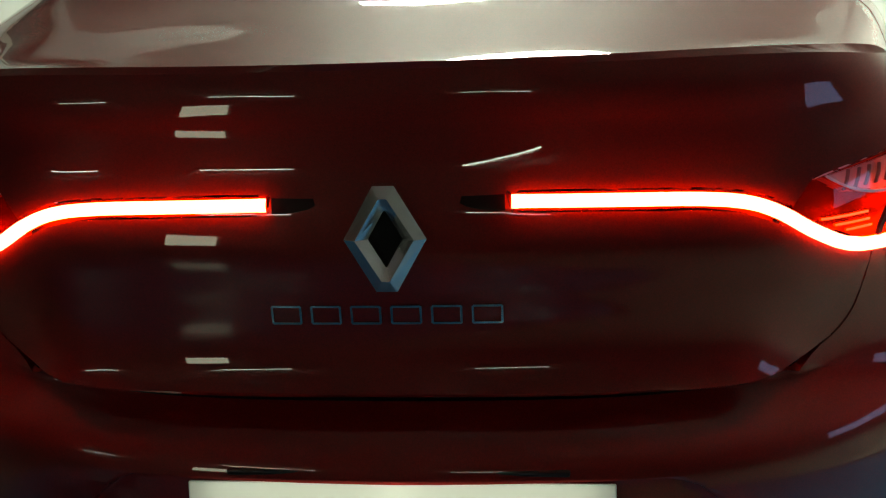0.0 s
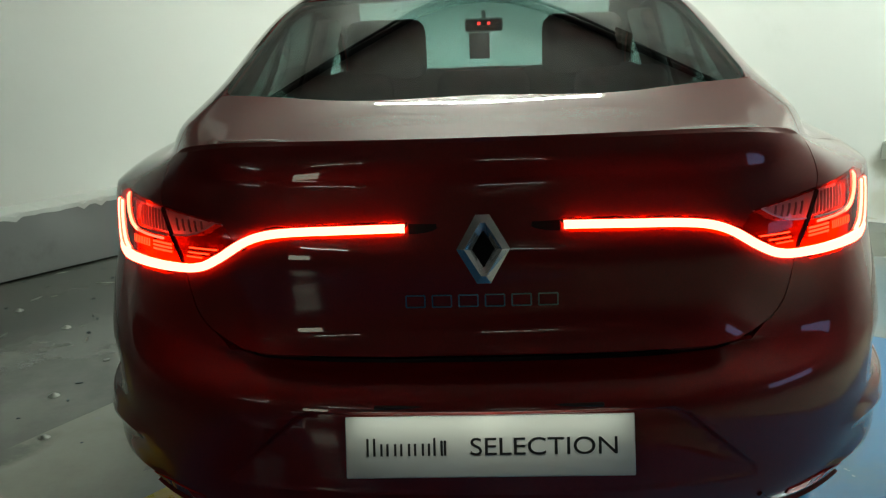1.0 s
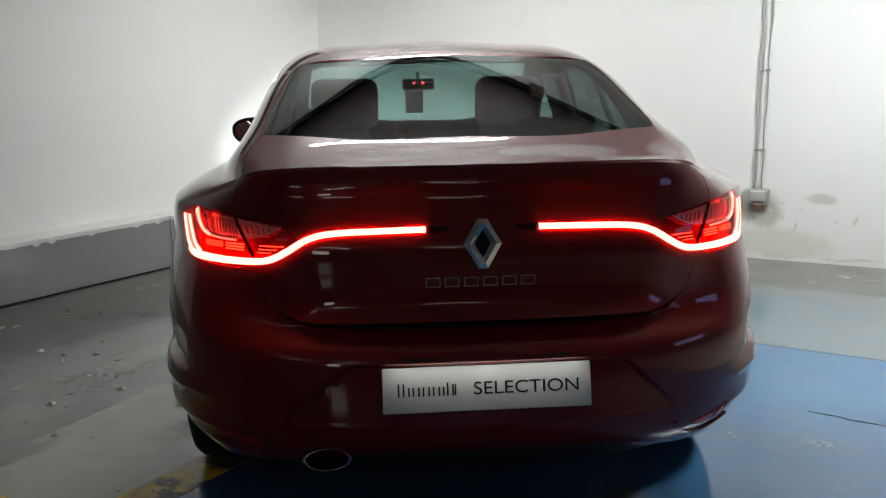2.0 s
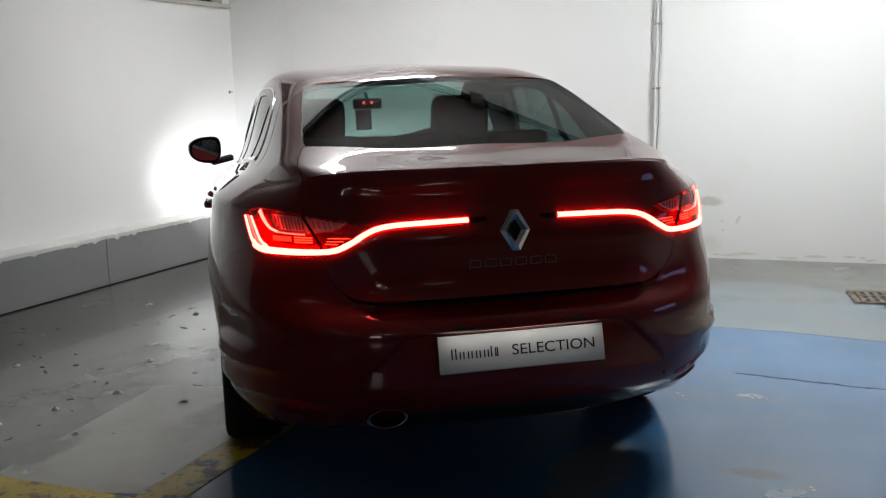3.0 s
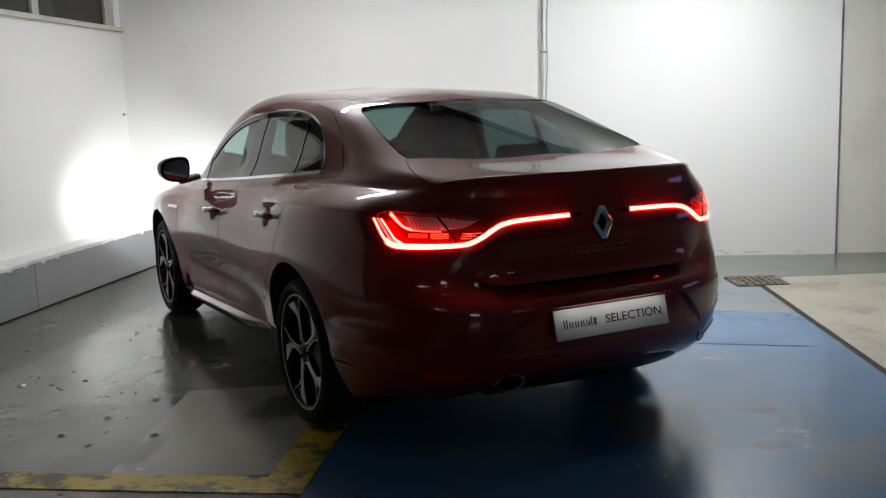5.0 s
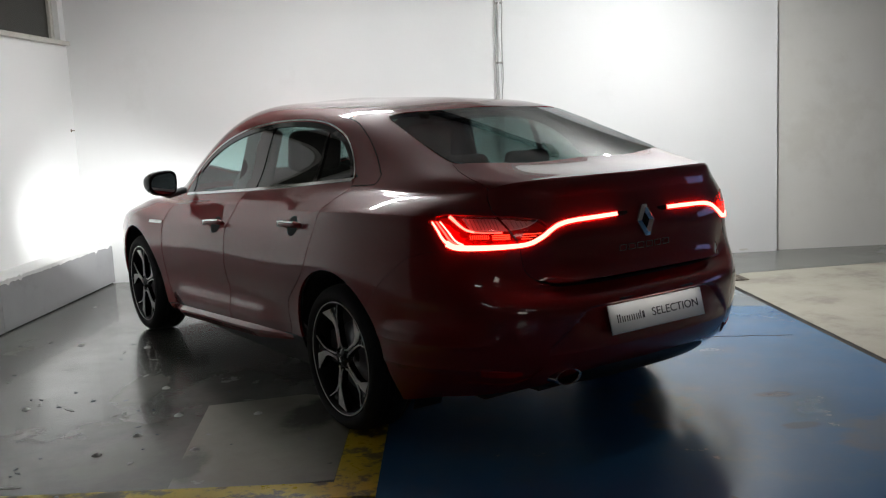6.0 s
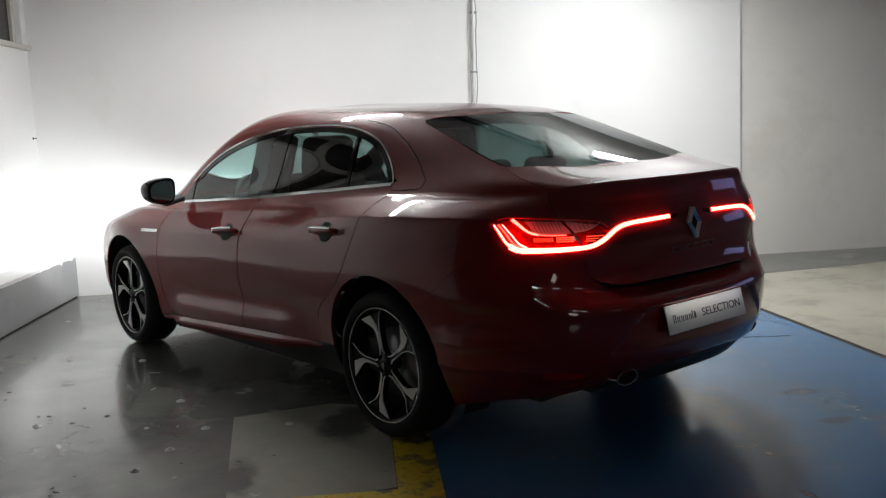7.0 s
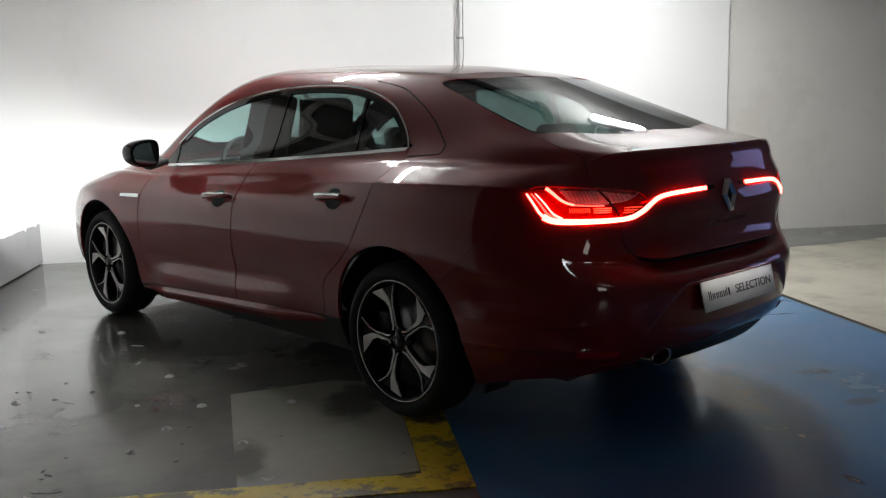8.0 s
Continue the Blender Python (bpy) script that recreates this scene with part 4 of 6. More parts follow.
def strip(name, line, project, width, thick, mat, parent, label="", lift=0.0, taper=None, smooth=False):
    bm = bmesh.new()
    ribbon(bm, line, project, width, thick, lift, taper)
    return part(name, bm, mat, parent, label, smooth)


def rounded_box(bm, size, at, radius, turn=(0, 0, 0), segments=3):
    """A box with rounded edges; at: its centre."""
    got = bmesh.ops.create_cube(bm, size=1)["verts"]
    m = pose(*at, *turn)
    for v in got:
        v.co = Vector((v.co[k] * size[k] for k in range(3)))
    edges = list({e for v in got for e in v.link_edges})
    new_geom = bmesh.ops.bevel(bm, geom=edges, offset=radius, segments=segments, affect="EDGES", profile=0.5)
    for v in {v for f in new_geom["faces"] for v in f.verts} | {v for v in got if v.is_valid}:
        v.co = m @ v.co


def lathe(bm, profile, steps, axis_at=(0, 0, 0), flip=False):
    """Turns a profile of (x, radius) round the x axis."""
    rings = []
    for k in range(steps):
        a = 2 * math.pi * k / steps
        rings.append([bm.verts.new((x + axis_at[0], r * math.cos(a) + axis_at[1], r * math.sin(a) + axis_at[2])) for x, r in profile])
    for k in range(steps):
        a, b = rings[k], rings[(k + 1) % steps]
        for i in range(len(profile) - 1):
            bm.faces.new((a[i], a[i + 1], b[i + 1], b[i]))
    bmesh.ops.recalc_face_normals(bm, faces=bm.faces)


# ---- rear lamps ----
def rear_lamp(s):
    side = "left" if s < 0 else "right"
    lamp_ob = empty("rear_lamp", pose(0, 0, 0), "", "")
    lamp_ob.parent = car
    lamp_ob["label"] = "red rear lamp with a bright light strip"
    for kind, mat in (("lens_red", REDLENS), ("lens_clear", CLEARLENS)):
        ob = new("lens", panel_mesh(kind, PANELS[kind, side], (mat,), 0.0006, 0.006, 0.001))
        ob.parent = lamp_ob
        ob.visible_shadow = False
        ob["label"] = "red lens" if kind == "lens_red" else "clear lens"
        back = new("reflector", panel_mesh("reflector", PANELS[kind, side], (LAMPBACK if kind == "lens_red" else LAMPCLEAR,), -0.001, 0.001, -0.026))
        back.parent = lamp_ob
    see = from_behind(s)
    strip("light_strip", BAR, see, 0.0185, 0.0035, LED, lamp_ob, "glowing red light strip", 0.002, lambda t: 1.32 - 0.36 * min(1.0, t / 0.35) - 0.08 * t, True)
    strip("lamp_end", [(0.134, 0.927), (0.120, 0.927), (0.106, 0.9275), (0.092, 0.929), (0.084, 0.931)], see, 0.021, 0.0006, LAMPEND, lamp_ob, "dark gloss end cap", -0.0002, lambda t: 1.0 - 0.55 * t * t)
    # the outer arm: two bright blades with a fainter one between
    for x, wide, mat in ((0.0, 0.010, LED), (-0.013, 0.008, LEDDIM), (-0.024, 0.007, LED)):
        arm = smooth_line([(0.777 + x * 0.7, 0.940), (0.770 + x * 0.85, 0.905), (0.762 + x, 0.872), (0.750 + x * 1.2, 0.856)], 5)
        strip("light_strip", arm, see, wide, 0.003, mat, lamp_ob, "", 0.002, lambda t: 0.7 + 0.5 * t, True)
    # the inner blade, from the top down into the lower strip
    blade = smooth_line([(0.735, 0.959), (0.724, 0.932), (0.710, 0.912), (0.690, 0.902)], 5)
    strip("light_guide", blade, see, 0.013, 0.002, LEDMID, lamp_ob, "", 0.0015, lambda t: 1.0 - 0.45 * t, True)
    strip("light_guide", smooth_line([(0.690, 0.902), (0.66, 0.899), (0.615, 0.898)], 5), see, 0.005, 0.002, LEDDIM, lamp_ob, "", 0.0015, None, True)
    # a comb of small red fins over the lower strip, and a glowing field beside it; their glow stands in for reflected
    # lamp light
    for k in range(10):
        x = 0.702 - 0.0052 * k
        strip("reflector_fin", [(x, 0.876), (x, 0.884), (x, 0.891)], see, 0.0026, 0.001, RIBGLOW, lamp_ob, "", 0.001)
    for z in (0.875, 0.882, 0.889):
        strip("reflector_rib", [(0.645 - 0.05 * k / 5, z) for k in range(6)], see, 0.0045, 0.001, RIBGLOW, lamp_ob, "", 0.001)
    for z, a, b in ((0.872, 0.560, 0.525), (0.880, 0.556, 0.510), (0.889, 0.553, 0.492)):
        strip("reflector_rib", [(a + (b - a) * k / 6, z) for k in range(7)], see, 0.003, 0.001, RIBGLOW, lamp_ob, "", 0.001)
    # upright flutes behind the clear lens
    for k in range(9):
        x = 0.700 - 0.0095 * k
        strip("lens_flute", [(x, 0.910), (x + 0.003, 0.930), (x + 0.005, 0.950)], see, 0.0030, 0.0006, LENSRIB, lamp_ob, "", -0.012)
    for k in range(5):
        x = 0.592 - 0.015 * k
        strip("lens_flute", [(x, 0.916), (x + 0.004, 0.928), (x + 0.006, 0.939)], see, 0.0026, 0.0006, LENSRIB, lamp_ob, "", -0.012)
    edge = smooth_line([(0.706, 0.953), (0.696, 0.912), (0.66, 0.906), (0.61, 0.906)], 4)
    strip("chrome_edge", edge, see, 0.004, 0.0012, LAMPCLEAR, lamp_ob, "bright edge of the clear lens", 0.0012)
    strip("chrome_edge", smooth_line([(0.590, 0.908), (0.555, 0.911), (0.520, 0.923), (0.497, 0.936)], 4), see, 0.0035, 0.0012, LAMPCLEAR, lamp_ob, "", 0.0012)
    strip("divider", [(0.62, 0.953), (0.597, 0.91), (0.574, 0.867), (0.570, 0.846)], see, 0.008, 0.001, LAMPBAR, lamp_ob, "dark bar between the lenses", 0.0012)


for s in (-1, 1):
    rear_lamp(s)


# ---- emblem, lettering, plate ----
def emblem():
    """A chrome rhombus ring with cut-off tips and a ridge."""
    def outline(w, h, tip):
        return [(tip, h), (w, 0), (tip, -h), (-tip, -h), (-w, 0), (-tip, h)]
    bm = bmesh.new()
    rings = []
    for (w, h, tip), up in (((0.048, 0.060, 0.013), 0.0), ((0.0465, 0.058, 0.012), 0.006), ((0.033, 0.045, 0.0045), 0.013), ((0.0195, 0.031, 0.0008), 0.004), ((0.0195, 0.031, 0.0008), 0.0)):
        rings.append([bm.verts.new((x, -up, z)) for x, z in outline(w, h, tip)])
    for a, b in zip(rings, rings[1:]):
        for k in range(6):
            bm.faces.new((a[k], a[(k + 1) % 6], b[(k + 1) % 6], b[k]))
    bmesh.ops.recalc_face_normals(bm, faces=bm.faces)
    ob = part("emblem", bm, CHROME, car, "chrome rhombus badge", False)
    ob.matrix_basis = pose(-0.002, on_skin((0, -1, 0.891), (0, 1, 0))[0].y - 0.002, 0.891, -9, 0, 0) @ Matrix.Diagonal((1.02, 1.2, 1.05, 1))
    bm = bmesh.new()
    bm.faces.new([bm.verts.new((x, 0, z)) for x, z in ((0.0205, 0), (0, -0.0325), (-0.0205, 0), (0, 0.0325))])
    core = part("core", bm, GLOSSBLACK, ob, "", False)
    core.location = (0, -0.0015, 0)


emblem()
# the model name stands as plain chrome strokes
for k in range(6):
    bm = bmesh.new()
    x0, x1 = -0.143 + k * 0.0475, -0.143 + k * 0.0475 + 0.034
    for a, b in (((x0, 0.786), (x1, 0.786)), ((x0, 0.8075), (x1, 0.8075)), ((x0, 0.786), (x0, 0.8075)), ((x1, 0.786), (x1, 0.8075))):
        ribbon(bm, [(a[0] + (b[0] - a[0]) * t, a[1] + (b[1] - a[1]) * t) for t in (0, 0.5, 1)], from_behind(), 0.0032, 0.0025)
    part("name_stroke", bm, DARKCHROME, car, "chrome stroke of the name badge", False)


def plate():
    ob = empty("number_plate", Matrix.Translation((0.0, -0.0085, 0.5395)) @ pose(0, 0, 0, -13.5, 0, 0), "", "")
    ob.parent = car
    ob["label"] = "white show plate with black lettering"
    bm = bmesh.new()
    rounded_box(bm, (0.52, 0.006, 0.112), (0, 0, 0), 0.0025)
    part("plate_board", bm, PLATE, ob)
    text = bpy.data.curves.new("lettering", "FONT")
    text.body, text.size, text.extrude, text.align_x = "SELECTION", 0.0435, 0.0004, "LEFT"
    text.space_character = 1.0
    holder = bpy.data.objects.new("lettering", text)
    scene.collection.objects.link(holder)
    bpy.context.view_layer.update()
    me = bpy.data.meshes.new_from_object(holder)
    bpy.data.objects.remove(holder)
    me.materials.clear()
    me.materials.append(INK)
    xs = [v.co.x for v in me.vertices]
    f = 0.262 / (max(xs) - min(xs))
    word = new("lettering", me)
    word.parent = ob
    word.matrix_basis = pose(-0.036, -0.0036, -0.0155, 90, 0, 0) @ Matrix.Diagonal((f, 1.03, 1, 1))
    # the maker's name as plain bars
    for k, (x, w, h) in enumerate(((-0.222, 0.016, 0.032), (-0.197, 0.015, 0.022), (-0.172, 0.015, 0.022), (-0.147, 0.015, 0.022), (-0.122, 0.015, 0.022), (-0.101, 0.005, 0.032), (-0.088, 0.010, 0.027))):
        bm = bmesh.new()
        for dx in (0, w - 0.004) if w > 0.008 else (0,):
            box(bm, (x + dx, -0.0042, -0.0155), (x + dx + 0.004, -0.003, -0.0155 + h))
        part("bar", bm, INK, ob, "", False)


plate()
# the plate's two small lamps, lit with the rear lamps
for x in (-0.12, 0.12):
    bm = bmesh.new()
    rounded_box(bm, (0.17, 0.012, 0.008), (0, 0, 0), 0.003)
    holder = part("plate_lamp", bm, BLACK, car, "small lit plate lamp")
    holder.location = (x, -0.006, 0.6165)
    d = bpy.data.lights.new("plate_light", "AREA")
    d.shape, d.size, d.size_y, d.energy, d.color = "RECTANGLE", 0.26, 0.008, 0.05, (1.0, 0.97, 0.93)
    lt = new("plate_light", d)
    lt.parent = car
    lt.matrix_basis = pose(x, -0.030, 0.611, -4, 0, 0)

# ---- bumper, diffuser, exhaust ----
bm = bmesh.new()
grid = []
for k in range(41):
    x = -0.54 + 1.08 * k / 40
    e = abs(x) / 0.62
    y0 = 0.055 + 0.17 * e**3
    grid.append([bm.verts.new(p) for p in ((x, y0 + 0.030, 0.385), (x, y0, 0.375), (x, y0 + 0.005, 0.33), (x, y0 + 0.05, 0.285), (x, y0 + 0.30, 0.245), (x, y0 + 0.5, 0.24))])
for a, b in zip(grid, grid[1:]):
    for k in range(5):
        bm.faces.new((a[k], a[k + 1], b[k + 1], b[k]))
bmesh.ops.recalc_face_normals(bm, faces=bm.faces)
part("diffuser", bm, BLACK, car, "black plastic lower bumper")
bm = bmesh.new()
lathe(bm, [(0.0, 0.9), (-0.006, 1.0), (0.0, 1.06), (0.10, 1.06)], 40)
tip = part("exhaust_tip", bm, DARKCHROME, car, "oval dark chrome exhaust tip")
tip.matrix_basis = Matrix.Translation((-0.405, 0.068, 0.337)) @ pose(0, 0, 0, 0, 0, 90) @ Matrix.Diagonal((1.0, 0.060, 0.030, 1))
bm = bmesh.new()
lathe(bm, [(0.004, 0.9), (0.09, 0.88), (0.09, 0.0)], 32)
core = part("bore", bm, BLACK, tip)
# Black sheet added behind the boot gap, standing in for the shade there.
bm = bmesh.new()
rows = []
for k in range(33):
    x = -0.545 + 1.09 * k / 32
    y0 = 0.070 + 0.30 * x * x
    rows.append([bm.verts.new((x, y0 - 0.035, 0.640)), bm.verts.new((x, y0, 0.668)), bm.verts.new((x, y0 + 0.006, 0.73)), bm.verts.new((x, y0 + 0.02, 0.76))])
for a, b in zip(rows, rows[1:]):
    for k in range(3):
        bm.faces.new((a[k], b[k], b[k + 1], a[k + 1]))
bmesh.ops.recalc_face_normals(bm, faces=bm.faces)
part("gap_backing", bm, BLACK, car, "black seal under the boot lid")
for s in (-1, 1):
    see = from_behind(s)
    strip("reflector", smooth_line([(0.700, 0.376), (0.655, 0.371), (0.60, 0.367), (0.575, 0.369)], 4), see, 0.036, 0.003, REFLECTOR, car, "red reflector in the bumper", 0.0, lambda t: 1.0 - 0.65 * t * t)
    strip("bumper_edge", smooth_line([(0.72, 0.335), (0.66, 0.328), (0.60, 0.325), (0.55, 0.345), (0.51, 0.388)], 4), see, 0.010, 0.006, PAINT, car)

# ---- side trim, handles, mirrors ----
for s in (-1, 1):
    side = "left" if s < 0 else "right"
    see = from_side(s)
    belt = [(1.088 + (3.10 - 1.088) * k / 40, np.interp(1.088 + (3.10 - 1.088) * k / 40, (1.088, 1.5, 2.1, 2.7, 3.13), (1.070, 1.036, 0.990, 0.950, 0.926))) for k in range(41)]
    strip("chrome_strip", belt, see, 0.019, 0.006, CHROME, car, "chrome strip under the windows")
    arc = [p for p in smooth_line([(1.083, 1.075), (1.112, 1.118), (1.176, 1.187), (1.275, 1.256), (1.44, 1.308), (1.62, 1.332), (1.85, 1.338), (2.10, 1.328), (2.36, 1.298), (2.62, 1.242), (2.86, 1.155), (3.045, 1.048)], 5)]
    strip("chrome_strip", arc, see, 0.009, 0.004, CHROME, car, "chrome window surround")
    strip("window_frame", beside(arc, 0.019)[3:-2], see, 0.028, 0.002, GLOSSBLACK, car, "black window frame")
    sill = [(1.515 + (3.30 - 1.515) * k / 24, 0.333 + (0.236 - 0.333) * k / 24) for k in range(25)]
    bm = bmesh.new()
    rows = []
    for k, (a, b) in enumerate(sill):
        p, n = see(a, b)
        e = eased(1.50, 1.95, a) * eased(3.32, 3.0, a)
        p = p + Vector((s * (0.018 * e - 0.012), 0, 0))
        rows.append([bm.verts.new(q) for q in (p + Vector((s * 0.002, 0, 0.014)), p + Vector((s * (0.010 + 0.014 * e), 0, -0.004 - 0.002 * e)), p + Vector((s * (0.010 + 0.014 * e), 0, -0.018)), p + Vector((0, 0, -0.03 - 0.02 * e)))])
    for a, b in zip(rows, rows[1:]):
        for k in range(3):
            bm.faces.new((a[k], b[k], b[k + 1], a[k + 1]))
    bmesh.ops.recalc_face_normals(bm, faces=bm.faces)
    part("sill_strip", bm, PAINT, car, "painted sill edge", False)
    seam = smooth_line([(1.44, 1.352), (1.25, 1.318), (1.108, 1.257), (1.026, 1.208), (0.963, 1.161), (0.911, 1.115), (0.886, 1.093), (0.895, 1.060), (0.96, 1.052), (1.07, 1.045)], 5)
    strip("door_seam", seam, see, 0.0045, 0.0006, GLOSSBLACK, made["rear_door", side], "dark door gap on the pillar")
    strip("side_vent", [(3.20, 0.763), (3.27, 0.761), (3.34, 0.759), (3.41, 0.757)], see, 0.022, 0.006, CHROME, car, "chrome wing badge")
    for y0, y1, z0, z1, door in ((2.205, 2.455, 0.815, 0.797, "front_door"), (1.262, 1.500, 0.874, 0.857, "rear_door")):
        mid = (y0 + y1) / 2
        bm = bmesh.new()
        # A flat dark disc: the shade of the handle's hollow is in its colour.
        bowl = bmesh.ops.create_uvsphere(bm, u_segments=24, v_segments=12, radius=1)["verts"]
        p, n = see(mid, (z0 + z1) / 2)
        up = Vector((0, 0, 1)) - n * n.z
        up.normalize()
        fwd = n.cross(up)
        for v in bowl:
            c = v.co.copy()
            v.co = p + fwd * c.x * 0.063 + up * c.y * 0.047 + n * (c.z * 0.0016)
        part("handle_shade_disc", bm, FABRIC, made[door, side], "dark recess behind the handle")
        line = [(y0 + (y1 - y0) * k / 10, z0 + (z1 - z0) * k / 10) for k in range(11)]
        bm = bmesh.new()
        rows = []
        for k, (a, b) in enumerate(line):
            q, n = see(a, b)
            t = k / 10
            bow = 0.030 + 0.012 * math.sin(math.pi * t)
            h = 0.0145
            if k in (0, 10):
                bow, h = 0.016, 0.0105
            rows.append([bm.verts.new(q + n * (bow + dn) + up * dz) for dn, dz in ((-0.012, 0.6 * h), (0.0, h), (0.006, 0.3 * h), (0.006, -0.4 * h), (0.0, -h), (-0.012, -0.7 * h))])
        for a, b in zip(rows, rows[1:]):
            for k in range(6):
                bm.faces.new((a[k], b[k], b[(k + 1) % 6], a[(k + 1) % 6]))
        bm.faces.new(rows[0])
        bm.faces.new(rows[-1][::-1])
        bmesh.ops.recalc_face_normals(bm, faces=bm.faces)
        part("handle", bm, PAINT, made[door, side], "red handle with a chrome edge")
        bm = bmesh.new()
        rows = []
        for k, (a, b) in enumerate(line[1:-1]):
            q, n = see(a, b)
            t = (k + 1) / 10
            o = 0.031 + 0.012 * math.sin(math.pi * t)
            rows.append([bm.verts.new(q + n * (o + dn) + up * dz) for dn, dz in ((0.0, 0.0150), (0.0055, 0.0135), (0.0085, 0.0065), (0.006, 0.003))])
        for a, b in zip(rows, rows[1:]):
            for k in range(3):
                bm.faces.new((a[k], b[k], b[k + 1], a[k + 1]))
        bmesh.ops.recalc_face_normals(bm, faces=bm.faces)
        part("handle_trim", bm, CHROME, made[door, side], "chrome handle edge")


def mirror(s):
    """A door mirror: a rounded housing on a foot, with its glass turned to the rear."""
    bm = bmesh.new()
    ball = bmesh.ops.create_uvsphere(bm, u_segments=32, v_segments=18, radius=1)["verts"]
    for v in ball:
        x, y, z = v.co
        v.co.x = math.copysign(abs(x) ** 0.75, x) * 0.092 * (1.0 + 0.10 * z)
        v.co.y = max(y, -0.28) * 0.115
        v.co.z = math.copysign(abs(z) ** 0.72, z) * 0.075 * (1.0 - 0.22 * s * x)
    ob = part("door_mirror", bm, PAINTDARK, made["front_door", "left" if s < 0 else "right"], "door mirror in a dark housing")
    ob.matrix_basis = pose(s * 0.915, 3.035, 1.005, 0, 0, -s * 8)
    bm = bmesh.new()
    ring = []
    for k in range(32):
        a = 2 * math.pi * k / 32
        x, z = math.cos(a), math.sin(a)
        ring.append(bm.verts.new((math.copysign(abs(x) ** 0.7, x) * 0.076, 0, math.copysign(abs(z) ** 0.7, z) * 0.058 * (1.0 - 0.2 * s * x))))
    bm.faces.new(ring)
    glass_ob = part("mirror_glass", bm, MIRROR, ob, "mirror glass", False)
    glass_ob.location = (0, -0.0345, 0)
    bm = bmesh.new()
    rounded_box(bm, (0.13, 0.07, 0.035), (-s * 0.10, 0.02, -0.062), 0.012, (0, s * 12, 0))
    part("foot", bm, BLACK, ob)


for s in (-1, 1):
    mirror(s)


# ---- wheels ----
def opening_edge(sign):
    """One edge of a gap between two spokes: radius and degrees from the gap's middle."""
    if sign > 0:
        return [(0.050, 12), (0.064, 25), (0.145, 30.5), (0.185, 28), (0.233, 21)]
    return [(0.050, -12), (0.064, -25), (0.135, -30.5), (0.165, -27), (0.233, -13)]


def polar(r, deg, x=0.0):
    a = radians(deg)
    return Vector((x, r * math.sin(a), r * math.cos(a)))


